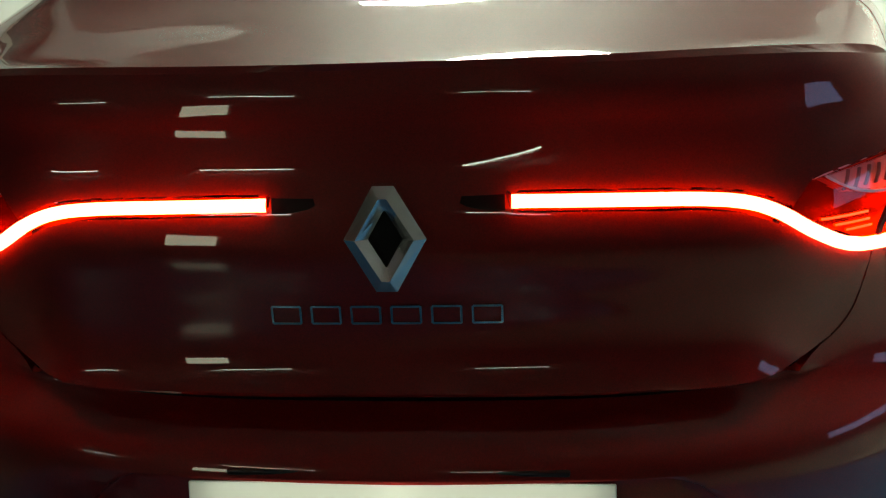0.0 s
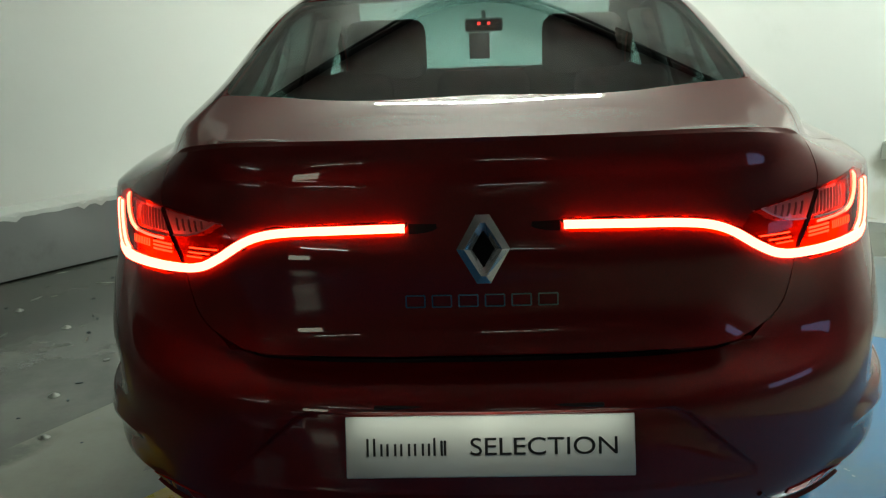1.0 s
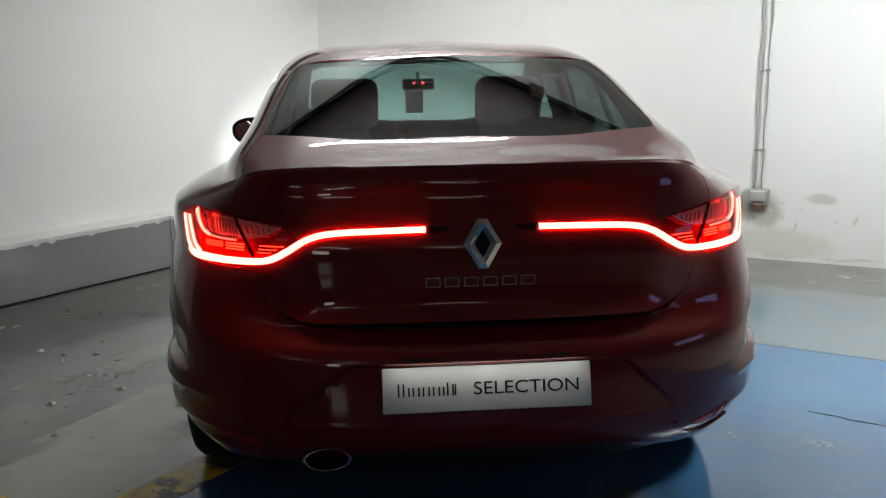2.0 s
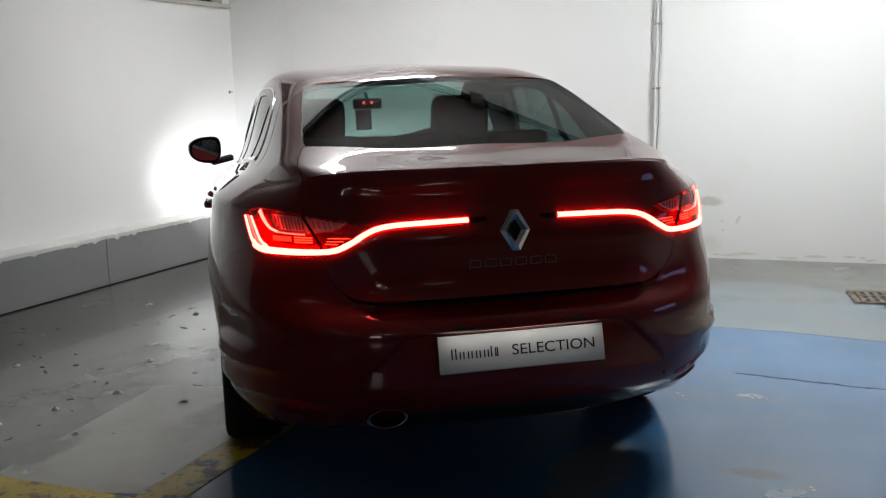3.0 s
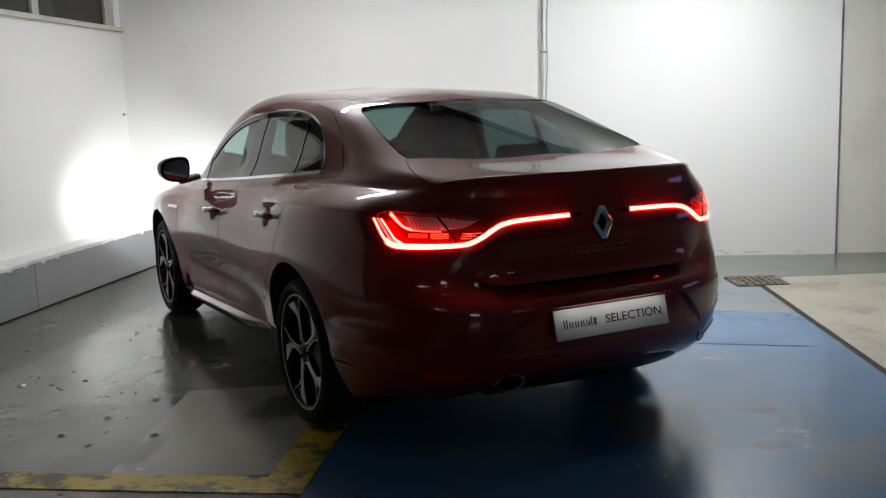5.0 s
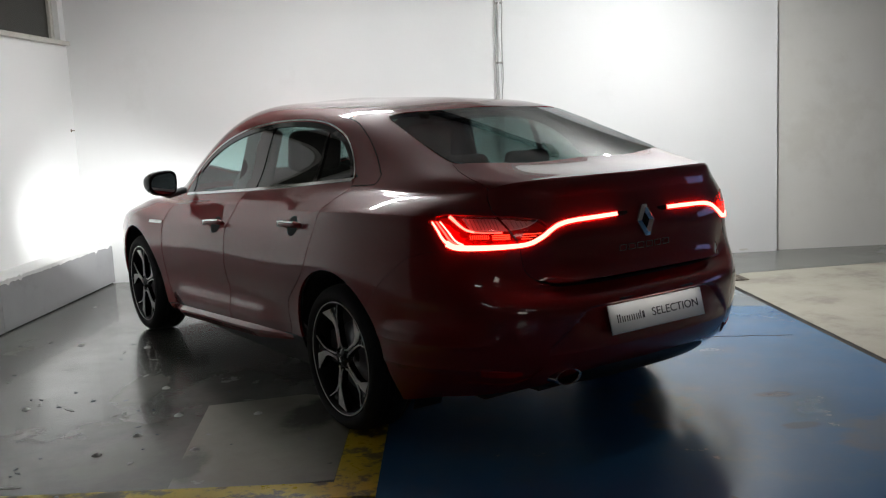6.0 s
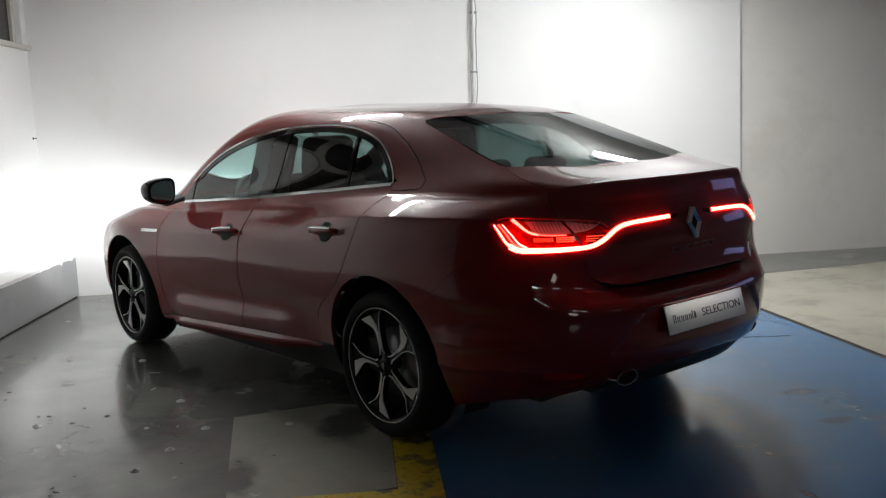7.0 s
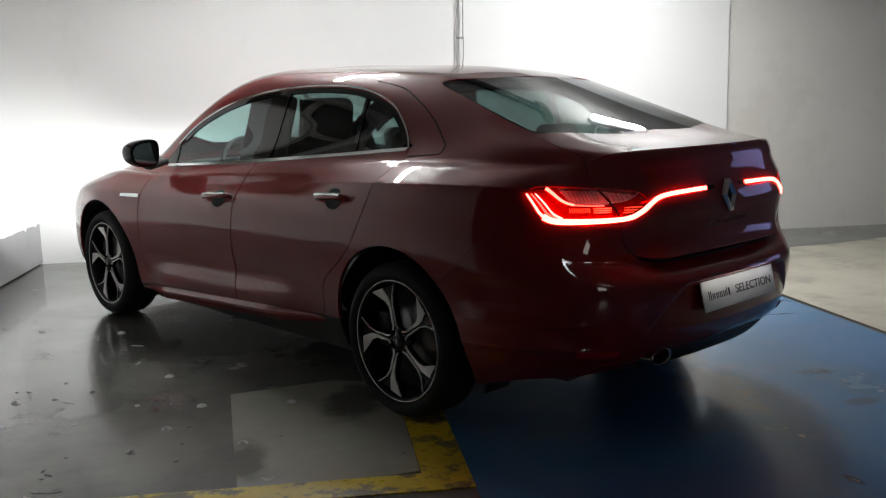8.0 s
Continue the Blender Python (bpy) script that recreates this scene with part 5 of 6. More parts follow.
def wheel(turn):
    """Along x, the outer face towards -x, the middle of the hub's face at the origin."""
    ob = empty("wheel", pose(0, 0, 0), "", "")
    ob["label"] = "black alloy wheel with machined edges"
    bm = bmesh.new()
    side = [(0.205, 0.238), (0.200, 0.275), (0.190, 0.300), (0.165, 0.315), (0.10, 0.3185), (0.03, 0.317), (0.006, 0.309), (-0.012, 0.294), (-0.018, 0.275), (-0.012, 0.257), (0.000, 0.249), (0.02, 0.245)]
    lathe(bm, side, 72)
    tyre = part("tyre", bm, RUBBER, ob, "black low-profile tyre")
    bm = bmesh.new()
    for x in (0.05, 0.085, 0.12, 0.155):
        lathe(bm, [(x - 0.004, 0.3192), (x - 0.003, 0.3155), (x + 0.003, 0.3155), (x + 0.004, 0.3192)], 72)
    part("tread_groove", bm, BLACK, tyre)
    bm = bmesh.new()
    lathe(bm, [(0.0, 0.247), (-0.006, 0.246), (-0.006, 0.241), (0.004, 0.236), (0.03, 0.230), (0.20, 0.225)], 72)
    part("rim", bm, DARKRIM, ob, "dark rim barrel")
    bm = bmesh.new()
    lathe(bm, [(-0.004, 0.2480), (-0.0078, 0.2468), (-0.0078, 0.2440), (-0.003, 0.2425)], 72)
    part("rim_edge", bm, RIM, ob, "machined rim edge")
    bm = bmesh.new()
    lathe(bm, [(0.075, 0.03), (0.075, 0.150), (0.085, 0.152), (0.085, 0.03)], 48)
    part("brake_disc", bm, DISC, ob, "grey brake disc")
    bm = bmesh.new()
    rounded_box(bm, (0.05, 0.085, 0.15), (0.07, 0.13, 0.02), 0.012)
    part("brake_caliper", bm, DARKRIM, ob)
    bm = bmesh.new()
    lathe(bm, [(0.105, 0.0), (0.105, 0.228)], 40)
    part("back_plate", bm, BLACK, ob)

    def dish(r):
        """How far the face of a spoke stands in from the hub's."""
        return 0.016 * math.sin(min(1, r / 0.233) * math.pi * 0.62) - 0.012 * (r / 0.233) ** 2

    for k in range(5):
        bm = bmesh.new()
        left = [polar(r, d + 72 * k + turn) for r, d in opening_edge(1)]
        right = [polar(r, d + 72 * (k + 1) + turn) for r, d in opening_edge(-1)]
        rows = []
        for a, b in zip(left, right):
            row = []
            for t in (0, 0.12, 0.5, 0.88, 1):
                p = a.lerp(b, t)
                p.x = dish(p.yz.length) + (0.006 if 0 < t < 1 else 0.0)
                row.append(p)
            rows.append(row)
        tops = [[bm.verts.new(p) for p in row] for row in rows]
        lows = [[bm.verts.new(p + Vector((0.030, 0, 0))) for p in row] for row in rows]
        for i in range(len(rows) - 1):
            for j in range(4):
                bm.faces.new((tops[i][j], tops[i + 1][j], tops[i + 1][j + 1], tops[i][j + 1]))
            bm.faces.new((tops[i][0], lows[i][0], lows[i + 1][0], tops[i + 1][0]))
            bm.faces.new((tops[i][4], tops[i + 1][4], lows[i + 1][4], lows[i][4]))
        bmesh.ops.recalc_face_normals(bm, faces=bm.faces)
        spoke = part("spoke", bm, GLOSSBLACK, ob, "gloss black spoke", False)
        for line, towards in ((left, right), (right, left)):
            bm = bmesh.new()
            rr = []
            for i, (a, b) in enumerate(zip(line, towards)):
                wide = 0.0062 if line is left else (0.0055, 0.0060, 0.014, 0.052, 0.070)[i]
                inn = a + (b - a).normalized() * min(wide, (b - a).length * 0.47)
                pa, pb = a.copy(), inn
                pa.x, pb.x = dish(a.yz.length) - 0.0015, dish(inn.yz.length) - 0.0015
                rr.append((bm.verts.new(pa), bm.verts.new(pb), bm.verts.new(pa + Vector((0.006, 0, 0))), bm.verts.new(pb + Vector((0.006, 0, 0)))))
            for p, q in zip(rr, rr[1:]):
                bm.faces.new((p[0], q[0], q[1], p[1]))
                bm.faces.new((p[0], p[2], q[2], q[0]))
                bm.faces.new((p[1], q[1], q[3], p[3]))
            bmesh.ops.recalc_face_normals(bm, faces=bm.faces)
            part("machined_edge", bm, RIM, spoke, "machined bright edge", False)
        bm = bmesh.new()
        lathe(bm, [(0.012, 0.0), (0.008, 0.006), (0.016, 0.0075)], 12, (0.0, *polar(0.040, 72 * k + 36 + turn).yz))
        part("wheel_bolt", bm, DISC, ob)
    bm = bmesh.new()
    lathe(bm, [(0.0, 0.0), (0.0, 0.020), (0.003, 0.028), (0.006, 0.030), (0.012, 0.052), (0.03, 0.055)], 40)
    part("hub_cap", bm, GLOSSBLACK, ob)
    bm = bmesh.new()
    for i in range(4):
        a = [(0, 0.014), (0.009, 0), (0, -0.014), (-0.009, 0)]
        b = [(0, 0.008), (0.0045, 0), (0, -0.008), (-0.0045, 0)]
        j = (i + 1) % 4
        bm.faces.new([bm.verts.new((-0.002, *p)) for p in (a[i], a[j], b[j], b[i])])
    bmesh.ops.recalc_face_normals(bm, faces=bm.faces)
    part("hub_badge", bm, CHROME, ob, "small chrome rhombus", False)
    return ob


w = wheel(-19)
w.matrix_basis = pose(-0.868, 0.998, 0.3185)
w.parent = car
for m in (pose(-0.868, 3.709, 0.3185, 14), pose(0.868, 0.998, 0.3185, 0, 0, 180), pose(0.868, 3.709, 0.3185, 30, 0, 180)):
    copy_thing(w, m)

# wheel arch liners, underbody
for s in (-1, 1):
    for a in AXLES:
        bm = bmesh.new()
        rows = []
        for k in range(33):
            t = radians(-25 + 230 * k / 32)
            y, z = a[0] + (ARCH + 0.004) * math.cos(t), a[1] + (ARCH + 0.004) * math.sin(t)
            rows.append([bm.verts.new((s * x, y, z)) for x in (0.74 + 0.122 * eased(-0.1, 0.35, math.sin(t)), 0.60)])
        for p, q in zip(rows, rows[1:]):
            bm.faces.new((p[0], q[0], q[1], p[1]))
        part("arch_liner", bm, BLACK, car, "black wheel arch liner")
for lo, hi in (((-0.58, 0.36, 0.22), (0.58, 1.42, 0.86)), ((-0.78, 1.40, 0.20), (0.78, 3.28, 0.36)), ((-0.57, 3.20, 0.22), (0.57, 4.30, 0.74)), ((-0.40, 0.25, 0.24), (0.40, 0.40, 0.60))):
    bm = bmesh.new()
    box(bm, lo, hi)
    part("underbody", bm, BLACK, car, "dark underbody", False)


# ---- inside the car ----
def seat(x):
    bm = bmesh.new()
    rounded_box(bm, (0.50, 0.52, 0.16), (x, 2.48, 0.50), 0.05, (6, 0, 0))
    ob = part("front_seat", bm, FABRIC, car, "dark cloth front seat")
    bm = bmesh.new()
    rounded_box(bm, (0.49, 0.15, 0.62), (x, 2.19, 0.79), 0.06, (14, 0, 0))
    part("backrest", bm, FABRIC, ob)
    bm = bmesh.new()
    rounded_box(bm, (0.30, 0.11, 0.23), (x, 2.09, 1.17), 0.05, (10, 0, 0))
    part("headrest", bm, FABRIC, ob)
    for dx in (-0.06, 0.06):
        bm = bmesh.new()
        lathe(bm, [(-0.05, 0.007), (0.06, 0.007)], 10)
        post = part("headrest_post", bm, CHROME, ob)
        post.matrix_basis = pose(x + dx, 2.12, 1.09, 0, 90, 0)


for x in (-0.37, 0.37):
    seat(x)
bm = bmesh.new()
rounded_box(bm, (1.20, 0.14, 0.60), (0, 1.30, 0.72), 0.06, (16, 0, 0))
bench = part("rear_seat", bm, FABRIC, car, "dark cloth rear bench")
for x in (-0.40, 0.0, 0.40):
    bm = bmesh.new()
    rounded_box(bm, (0.27, 0.09, 0.15), (x, 1.235, 1.06), 0.04, (10, 0, 0))
    part("headrest", bm, FABRIC, bench)
bm = bmesh.new()
box(bm, (-0.62, 0.56, 0.985), (0.62, 1.24, 1.0))
part("parcel_shelf", bm, FABRIC, car, "dark parcel shelf", False)
bm = bmesh.new()
rounded_box(bm, (0.16, 0.05, 0.035), (0.0, 0.60, 1.03), 0.010)
part("stop_lamp", bm, GLOSSBLACK, car, "unlit high stop lamp")
# Lining added extra wide, to block bright side glass seen from behind.
for s in (-1, 1):
    bm = bmesh.new()
    rounded_box(bm, (0.05, 0.36, 0.40), (s * 0.655, 2.20, 1.10), 0.02, (0, -s * 17, 0))
    part("pillar_lining", bm, BLACK, car, "dark pillar lining with the belt")
bm = bmesh.new()
rounded_box(bm, (1.30, 0.42, 0.22), (0, 3.12, 0.83), 0.06, (-8, 0, 0))
part("dashboard", bm, FABRIC, car, "dark dashboard")
bm = bmesh.new()
R, r = 0.185, 0.014
rows = [[bm.verts.new(((R + r * math.cos(b)) * math.cos(a), r * math.sin(b), (R + r * math.cos(b)) * math.sin(a))) for b in [2 * math.pi * j / 8 for j in range(8)]] for a in [2 * math.pi * i / 40 for i in range(40)]]
for i in range(40):
    for j in range(8):
        bm.faces.new((rows[i][j], rows[(i + 1) % 40][j], rows[(i + 1) % 40][(j + 1) % 8], rows[i][(j + 1) % 8]))
bmesh.ops.recalc_face_normals(bm, faces=bm.faces)
steer = part("steering_wheel", bm, BLACK, car, "black steering wheel")
steer.matrix_basis = pose(-0.37, 2.80, 0.90, -24, 0, 0)
bm = bmesh.new()
rounded_box(bm, (0.14, 0.03, 0.10), (0, 0, -0.01), 0.012)
rounded_box(bm, (0.36, 0.014, 0.03), (0, 0, 0.0), 0.006)
part("steering_hub", bm, BLACK, steer)
bm = bmesh.new()
rounded_box(bm, (0.17, 0.03, 0.06), (0.0, 2.735, 1.245), 0.012, (0, 0, 6))
rounded_box(bm, (0.02, 0.08, 0.02), (0.0, 2.765, 1.285), 0.006, (25, 0, 0))
part("rear_view_mirror", bm, GLOSSBLACK, car, "black rear-view mirror")
bm = bmesh.new()
rounded_box(bm, (0.092, 0.016, 0.115), (-0.022, 2.75, 1.155), 0.006)
part("hanging_card", bm, BLACK, car, "dark card hanging from the mirror")
bm = bmesh.new()
rounded_box(bm, (0.16, 0.14, 0.03), (0.0, 2.52, 1.372), 0.01)
console = part("overhead_console", bm, FABRIC, car, "dark overhead console")
for x in (-0.022, 0.022):
    bm = bmesh.new()
    rounded_box(bm, (0.015, 0.006, 0.013), (x, 2.712, 1.252), 0.002)
    part("warning_light", bm, LEDSMALL, console, "small red warning light")

# ---- front of the car ----
for s in (-1, 1):
    bm = bmesh.new()
    hits = []
    for i in range(9):
        row = []
        for j in range(4):
            x, z = 0.42 + 0.30 * i / 8, 0.64 + 0.08 * j / 3 + 0.02 * i / 8
            p, n = on_skin((s * x, 6.0, z), (0, -1, 0))
            row.append(bm.verts.new(p + n * 0.004))
        hits.append(row)
    for a, b in zip(hits, hits[1:]):
        for j in range(3):
            bm.faces.new((a[j], b[j], b[j + 1], a[j + 1]))
    bmesh.ops.recalc_face_normals(bm, faces=bm.faces)
    part("headlamp", bm, HEADLAMP, car, "lit white headlamp")
bm = bmesh.new()
hits = [[bm.verts.new(on_skin((-0.38 + 0.76 * i / 10, 6.0, 0.50 + 0.16 * j / 3), (0, -1, 0))[0] + Vector((0, 0.004, 0))) for j in range(4)] for i in range(11)]
for a, b in zip(hits, hits[1:]):
    for j in range(3):
        bm.faces.new((a[j], b[j], b[j + 1], a[j + 1]))
bmesh.ops.recalc_face_normals(bm, faces=bm.faces)
part("grille", bm, GLOSSBLACK, car, "black front grille")

# ---- things on the walls ----
def on_back(d, z=0.0, off=0.0):
    return CORNER + BACK * d + BACK_IN * off + Vector((0, 0, z))


def tube(bm, pts, radius, sides=8):
    rows = []
    for k, p in enumerate(pts):
        t = (pts[min(k + 1, len(pts) - 1)] - pts[max(k - 1, 0)]).normalized()
        u = t.cross(Vector((0.3, 0.9, 0.1))).normalized()
        v = t.cross(u)
        rows.append([bm.verts.new(p + (u * math.cos(a) + v * math.sin(a)) * radius) for a in [2 * math.pi * j / sides for j in range(sides)]])
    for a, b in zip(rows, rows[1:]):
        for j in range(sides):
            bm.faces.new((a[j], b[j], b[(j + 1) % sides], a[(j + 1) % sides]))
    bm.faces.new(rows[0])
    bm.faces.new(rows[-1][::-1])
    bmesh.ops.recalc_face_normals(bm, faces=bm.faces)


CABLE = 3.685
conduit = empty("wall_conduit", Matrix.Translation(on_back(CABLE)), "grey conduit with a loose cable on the wall", "conduit")
rnd = random.Random(5)
for name, dd, rad, wave, mat, top in (("pipe", 0.0, 0.0135, 0.002, WHITEMETAL, CEILING), ("loose_cable", -0.026, 0.0065, 0.007, CABLEMAT, CEILING), ("loose_cable", 0.024, 0.0045, 0.006, CONDUIT, CEILING)):
    bm = bmesh.new()
    pts = []
    for k in range(25):
        z = 0.46 + (top - 0.46) * k / 24
        lean = -0.030 + 0.045 * k / 24
        pts.append(on_back(CABLE + lean + dd + wave * (rnd.random() - 0.5) * 2, z, 0.018 + 0.004 * rnd.random()) - conduit.location)
    tube(bm, pts, rad)
    part(name, bm, mat, conduit)
for z in (0.75, 1.28, 1.75, 2.25):
    bm = bmesh.new()
    rounded_box(bm, (0.066, 0.034, 0.018), (0, 0, 0), 0.004)
    clip = part("clip", bm, CONDUIT, conduit)
    clip.matrix_basis = Matrix.Translation(on_back(CABLE - 0.030 + 0.045 * (z - 0.46) / (CEILING - 0.46), z, 0.016) - conduit.location) @ pose(0, 0, 0, 0, 0, -34)
jbox = empty("junction_box", Matrix.Translation(on_back(CABLE - 0.03, 0.435, 0.03)) @ pose(0, 0, 0, 0, 0, -34), "grey junction box with dirt round it", "socket box")
bm = bmesh.new()
rounded_box(bm, (0.165, 0.058, 0.105), (0, 0, 0), 0.008)
part("box_body", bm, CONDUIT, jbox)
bm = bmesh.new()
rounded_box(bm, (0.10, 0.016, 0.07), (0.012, -0.034, 0.006), 0.006)
part("lid", bm, BOXLID, jbox)
bm = bmesh.new()
rounded_box(bm, (0.05, 0.04, 0.045), (0.012, -0.02, -0.065), 0.01, (18, 0, 8))
part("cable_gland", bm, BROWN, jbox, "brown rusty cable gland")


bm = bmesh.new()
lathe(bm, [(0.0, 0.014), (0.003, 0.012), (0.004, 0.004), (0.030, 0.004), (0.031, 0.0)], 12)
hook = link_mesh("wall_hook", bm, IRON)
hook.matrix_basis = Matrix.Translation(CORNER + SIDE * 0.07 + Vector((0, 0, 1.344))) @ pose(0, 0, 0, 0, 0, -37)
tagged(hook, "small rusty screw hook in the white wall", "hook")


# ---- floor: bay paint, lines, drain, studs ----
def bay(a, b):
    """A place on the floor: a along the bay's depth from the yellow corner, b across it towards the channel."""
    return Vector((-1.13, 0.30, 0)) + Vector((0.5736, 0.8192, 0)) * a + Vector((0.8192, -0.5736, 0)) * b


def flat(name, corners, z0, z1, mat, label, category, n=1):
    return slab(name, corners, z0, z1, mat, "structure", label, category)


SLOT, SLOT_WAY = Vector((1.687, 0.024, 0)), Vector((0.5232, 0.8522, 0))
SLOT_IN = Vector((-0.8522, 0.5232, 0))


def slot(d, off=0.0):
    """A place along the drainage slot, off metres towards the bay."""
    return SLOT + SLOT_WAY * d + SLOT_IN * off


flat("blue_bay", [bay(-6, 0.0), slot(-7.6, 0.022), slot(1.42, 0.022), bay(2.90, 1.78), bay(2.95, 0.0)], -0.05, 0.003, BLUE, "worn blue floor paint of a parking bay", "floor paint")
flat("pale_bay", [bay(2.955, 0.0), bay(2.905, 1.78), slot(1.425, 0.022), slot(2.34, 0.022), slot(2.70, 0.30), bay(4.18, 1.75), bay(4.20, 0.0)], -0.05, 0.0028, PALEBLUE, "faded blue grey floor paint", "floor paint")
flat("yellow_line", [bay(-0.02, -0.165), bay(-0.02, 0.0), bay(2.9, 0.0), bay(2.9, -0.165)], -0.05, 0.0055, YELLOW, "worn yellow bay line on the floor", "floor line")
flat("yellow_line", [bay(-0.02, -0.165), bay(-0.02, -5.0), bay(0.125, -5.0), bay(0.125, -0.165)], -0.05, 0.0045, YELLOW, "worn yellow bay line on the floor", "floor line")
# the pool of light beside the car, laid as a lighter slab
flat("lit_floor_patch", [(-1.191, 1.762), (-1.446, 1.314), (-1.70, 0.86), bay(0.125, -0.33), bay(0.16, -0.168), bay(0.95, -0.168), (-0.56, 1.30), (-0.75, 1.60)], -0.05, 0.0016, LITPATCH, "lighter patch of grey floor paint", "floor paint")
flat("bare_floor", [slot(-7.6, -0.022), slot(-7.6, -7.0), slot(4.3, -7.0), slot(2.75, -1.5), slot(2.62, -0.25), slot(2.34, -0.022)], -0.05, 0.003, BEIGE, "bare beige concrete floor", "floor")
flat("channel", [slot(-7.6, 0.022), slot(-7.6, -0.022), slot(2.30, -0.022), slot(2.30, 0.022)], -0.05, 0.0012, DIRT, "narrow dark drainage slot in the floor", "drain")
drain = empty("drain_grate", Matrix.Translation((2.99, 2.14, 0.001)) @ pose(0, 0, 0, 0, 0, -28), "rusty square iron drain grate in the floor", "drain grate")
bm = bmesh.new()
for lo, hi in (((-0.185, -0.17, 0), (0.185, -0.135, 0.010)), ((-0.185, 0.135, 0), (0.185, 0.17, 0.010)), ((-0.185, -0.135, 0), (-0.15, 0.135, 0.010)), ((0.15, -0.135, 0), (0.185, 0.135, 0.010))):
    box(bm, lo, hi)
part("grate_frame", bm, IRON, drain, "", False)
for k in range(6):
    bm = bmesh.new()
    x = -0.125 + 0.05 * k
    box(bm, (x - 0.012, -0.135, 0.001), (x + 0.012, 0.135, 0.009))
    part("grate_bar", bm, IRON, drain, "", False)
for y in (-0.05, 0.05):
    bm = bmesh.new()
    box(bm, (-0.15, y - 0.01, 0.0005), (0.15, y + 0.01, 0.0075))
    part("grate_bar", bm, IRON, drain, "", False)
bm = bmesh.new()
box(bm, (-0.15, -0.135, -0.04), (0.15, 0.135, 0.0045))
part("grate_pit", bm, DIRT, drain, "", False)


def blots(name, spots, mat, label, category, m, seed):
    """Irregular thin blots in one sheet: centre, length, width and turn of each, in the plane of m."""
    rnd = random.Random(seed)
    bm = bmesh.new()
    for layer, (u, v, length, width, turn) in enumerate(spots):
        n = 18
        ring = []
        for k in range(n):
            a = 2 * math.pi * k / n
            f = 0.55 + 0.6 * rnd.random()
            x, y = math.cos(a) * length * 0.5 * f, math.sin(a) * width * 0.5 * f
            c, q = math.cos(radians(turn)), math.sin(radians(turn))
            ring.append((u + x * c - y * q, v + x * q + y * c))
        top = [bm.verts.new((x, y, 0.0008 + 0.00001 * layer)) for x, y in ring]
        low = [bm.verts.new((x, y, -0.002)) for x, y in ring]
        bm.faces.new(top)
        for k in range(n):
            bm.faces.new((low[k], low[(k + 1) % n], top[(k + 1) % n], top[k]))
    bmesh.ops.recalc_face_normals(bm, faces=bm.faces)
    ob = link_mesh(name, bm, mat, smooth=False)
    ob.matrix_basis = m
    return tagged(ob, label, category, "", "stuff")


blots("floor_crack", [(1.41 + 0.40 * k / 9, 1.06 - 0.36 * k / 9 + 0.01 * math.sin(k * 2.3), 0.09, 0.005, -42) for k in range(10)], STAIN, "fine dark crack across the blue floor", "crack", pose(0, 0, 0.0035), 4)
rnd = random.Random(21)
blots("pale_scuff", [(-1.0 - 1.5 * rnd.random(), 0.75 + 2.6 * rnd.random(), 0.03 + 0.08 * rnd.random() ** 2, 0.008 + 0.02 * rnd.random(), 180 * rnd.random()) for _ in range(26)], PALESCUFF, "pale scuffs on the grey floor paint", "scuff", pose(0, 0, 0.0008), 5)
blots("dark_spot", [(-0.95 - 1.7 * rnd.random(), 0.6 + 3.4 * rnd.random(), 0.012 + 0.02 * rnd.random(), 0.008 + 0.012 * rnd.random(), 180 * rnd.random()) for _ in range(40)], STAIN, "small dark specks on the grey floor", "stain", pose(0, 0, 0.001), 6)
WALLFACE = Matrix.Translation(CORNER) @ Matrix((tuple(BACK), (0, 0, 1), tuple(BACK_IN))).transposed().to_4x4()
blots("wall_stain", [(3.62 + 0.7 * rnd.random() ** 2, 0.20 + 0.24 * rnd.random(), 0.02 + 0.07 * rnd.random() ** 2, 0.012 + 0.02 * rnd.random(), 90 * rnd.random()) for _ in range(16)] + [(0.3 + 5.5 * rnd.random(), 0.02 + 0.03 * rnd.random(), 0.05 + 0.16 * rnd.random(), 0.02, 0) for _ in range(34)], WALLSTAIN, "brown stains low on the white wall", "stain", WALLFACE, 7)


def stud(x, y):
    bm = bmesh.new()
    lathe(bm, [(0.0, 0.022), (0.003, 0.020), (0.004, 0.010), (0.009, 0.009), (0.010, 0.0)], 14)
    for v in bm.verts:
        v.co = Vector((v.co.y, v.co.z, v.co.x))
    ob = link_mesh("floor_stud", bm, STEEL)
    ob.matrix_basis = pose(x, y, 0)
    return tagged(ob, "small metal anchor stud in the floor", "floor stud", "studs in the floor")


first = stud(-1.467, 1.206)
for x, y in ((-1.357, 1.717), (-1.248, 2.218), (-1.806, 1.428), (-1.063, 1.480), (-1.036, 3.199), (-1.597, 1.563), (-1.332, 3.583), (-1.90, 2.35), (-2.05, 1.05), (-2.25, 2.62)):
    copy_thing(first, pose(x, y, 0, 0, 0, x * 900))


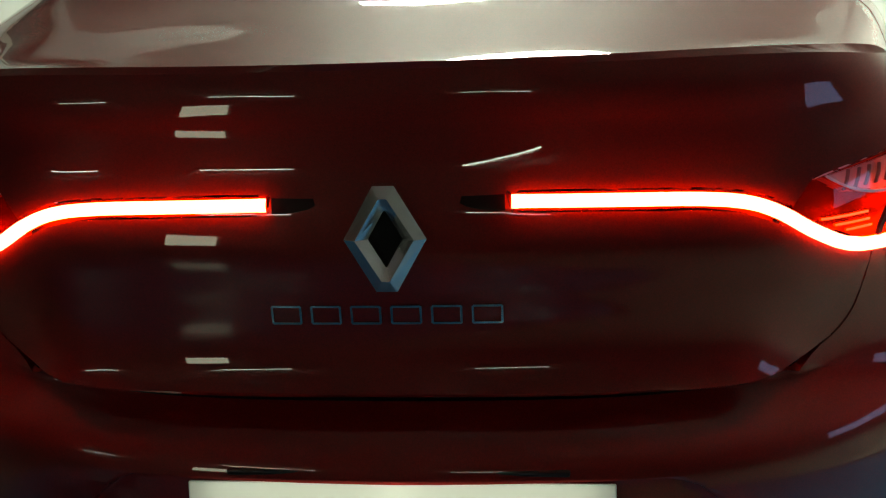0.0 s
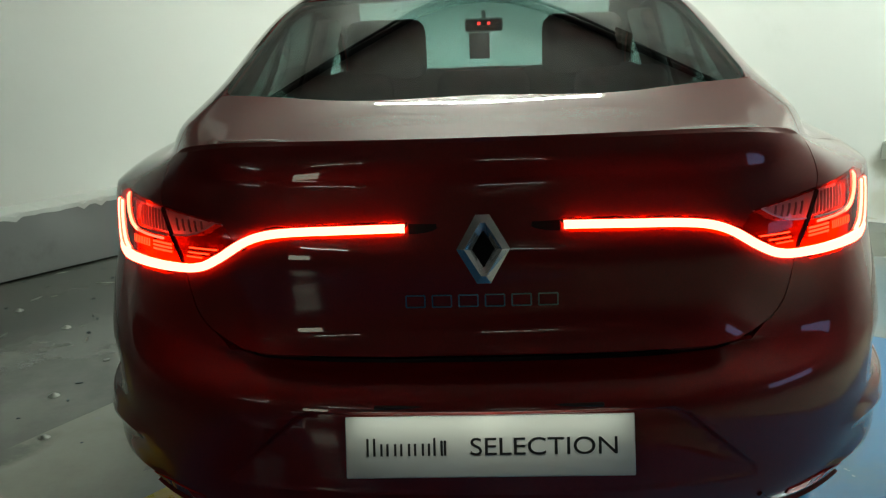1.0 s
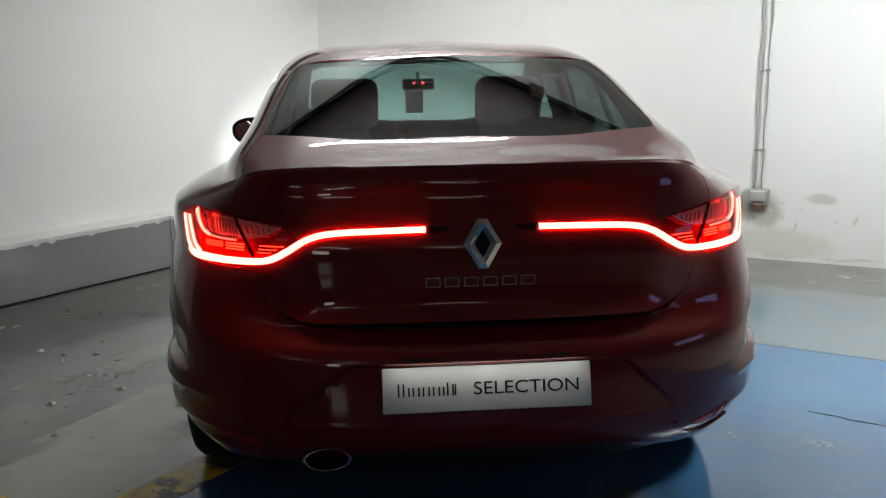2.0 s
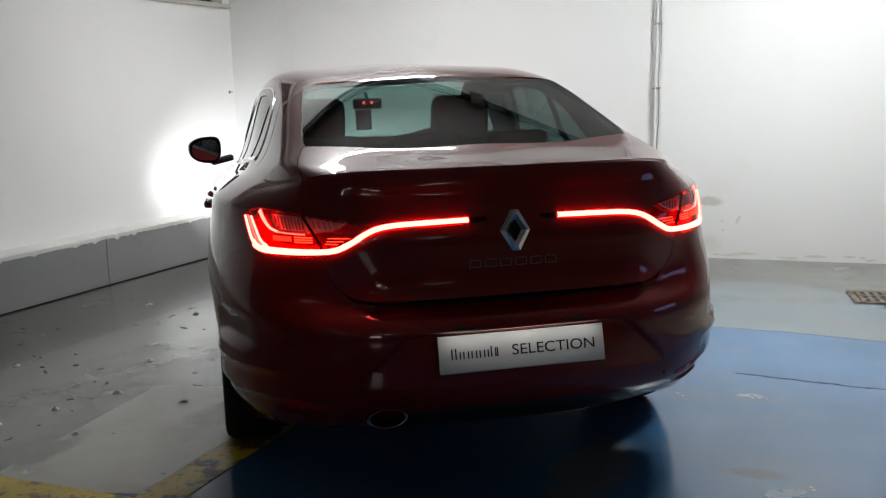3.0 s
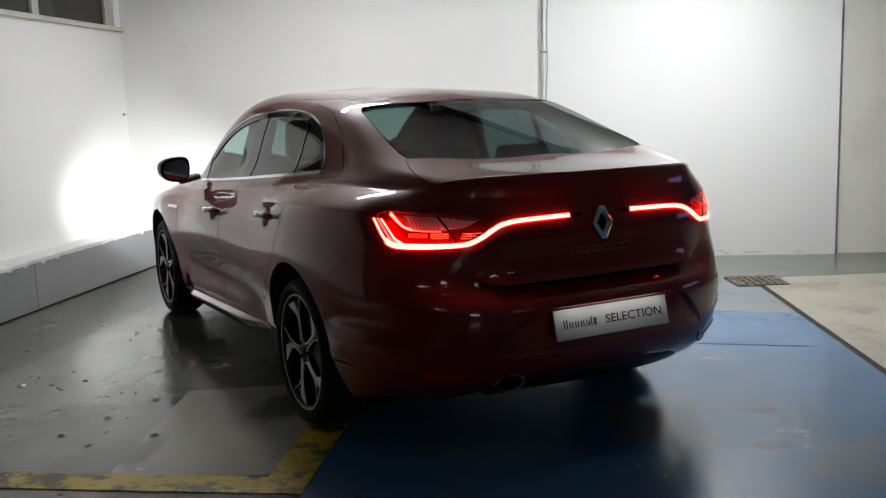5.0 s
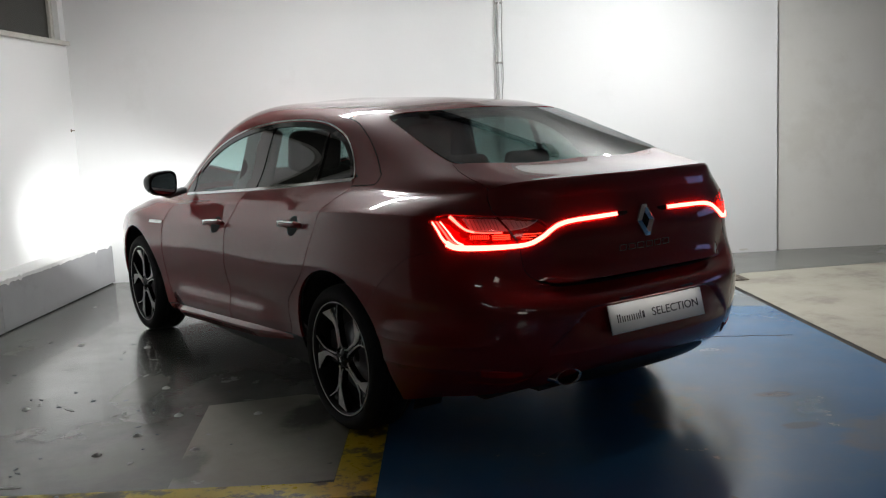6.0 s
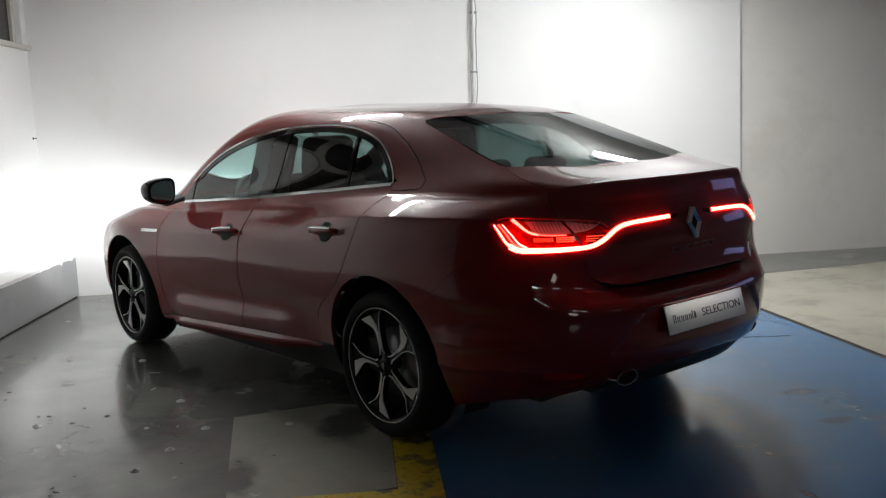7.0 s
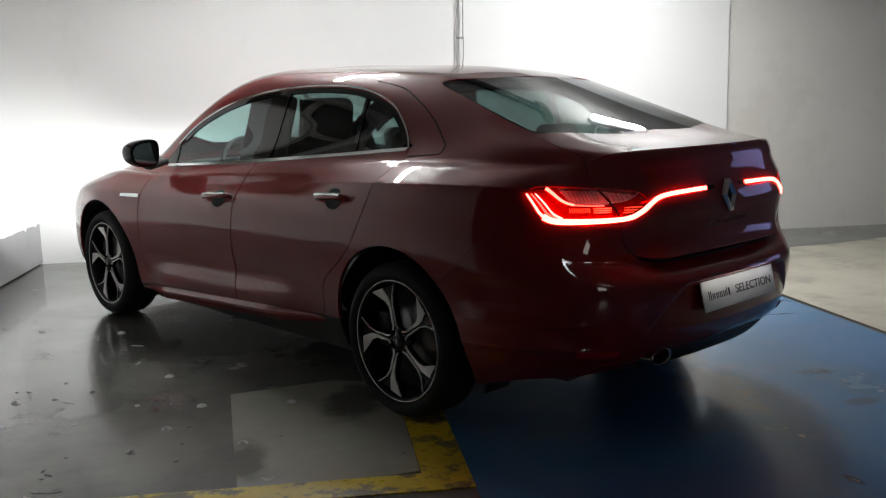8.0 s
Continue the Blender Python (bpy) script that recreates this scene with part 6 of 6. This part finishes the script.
# ---- conduits under the ceiling, over the car ----
run = empty("ceiling_conduit", pose(0, 0, CEILING), "pair of dark conduits under the concrete ceiling", "conduit")
way = smooth_line([(-1.25, 2.16), (-0.93, 2.34), (-0.60, 2.48), (-0.28, 2.60), (0.10, 2.62), (0.45, 2.55), (0.78, 2.45), (1.22, 2.30), (1.87, 2.04)], 5)
for name, off, drop, rad in (("pipe", 0.0, -0.030, 0.020), ("pipe", 0.055, -0.022, 0.012)):
    bm = bmesh.new()
    tube(bm, [Vector((a, b + off, drop)) for a, b in way], rad)
    part(name, bm, BLACK, run)
for a, b in ((0.76, 2.455), (1.84, 2.05)):
    bm = bmesh.new()
    rounded_box(bm, (0.09, 0.14, 0.055), (a, b + 0.02, -0.030), 0.008, (0, 0, -9))
    part("bracket", bm, IRON, run)


# ---- ceiling lamps ----
def tube_lamp(x, y, z, turn, power, length, bright, tubes):
    """A batten with fluorescent tubes under the ceiling; the lamp's light is that of the tubes."""
    glowing = emitter("tube_white", (0.945, 0.985, 1.0), bright)
    ob = empty("ceiling_lamp", pose(x, y, z, 0, 0, turn), "lit fluorescent tube lamp under the ceiling", "ceiling lamp", "garage lamps")
    bm = bmesh.new()
    rounded_box(bm, (length + 0.04, 0.055, 0.05), (0, 0, 0.075), 0.008)
    part("batten", bm, WHITEMETAL, ob)
    for k in range(tubes):
        dy = (k - (tubes - 1) / 2) * 0.07
        bm = bmesh.new()
        lathe(bm, [(-length / 2, 0.0), (-length / 2, 0.013), (length / 2, 0.013), (length / 2, 0.0)], 16, (0, dy, 0.015))
        part("tube", bm, glowing, ob, "glowing tube")
    for x in (-length / 3, length / 3):
        bm = bmesh.new()
        box(bm, (x - 0.006, -0.006, 0.09), (x + 0.006, 0.006, CEILING - z))
        part("hanger", bm, WHITEMETAL, ob, "", False)
    d = bpy.data.lights.new("tube_light", "AREA")
    d.shape, d.size, d.size_y, d.energy, d.color = "RECTANGLE", length, 0.05, power, TUBE_COLOUR
    lt = new("tube_light", d)
    lt.parent = ob
    lt.location = (0, 0, -0.004)
    return ob


for row in LAMPS:
    tube_lamp(*row)
# the car's low beam on the corner of the room
for s in (-1, 1):
    d = bpy.data.lights.new("headlight", "SPOT")
    d.energy, d.spot_size, d.spot_blend, d.shadow_soft_size, d.color = 44, radians(108), 1.0, 0.10, (0.95, 0.98, 1.0)
    ob = new("headlight", d)
    ob.parent = car
    ob.matrix_basis = look((s * 0.60, 4.66, 0.68), (s * 0.75, 8.0, 0.62)) @ Matrix.Diagonal((1.9, 0.72, 1, 1))
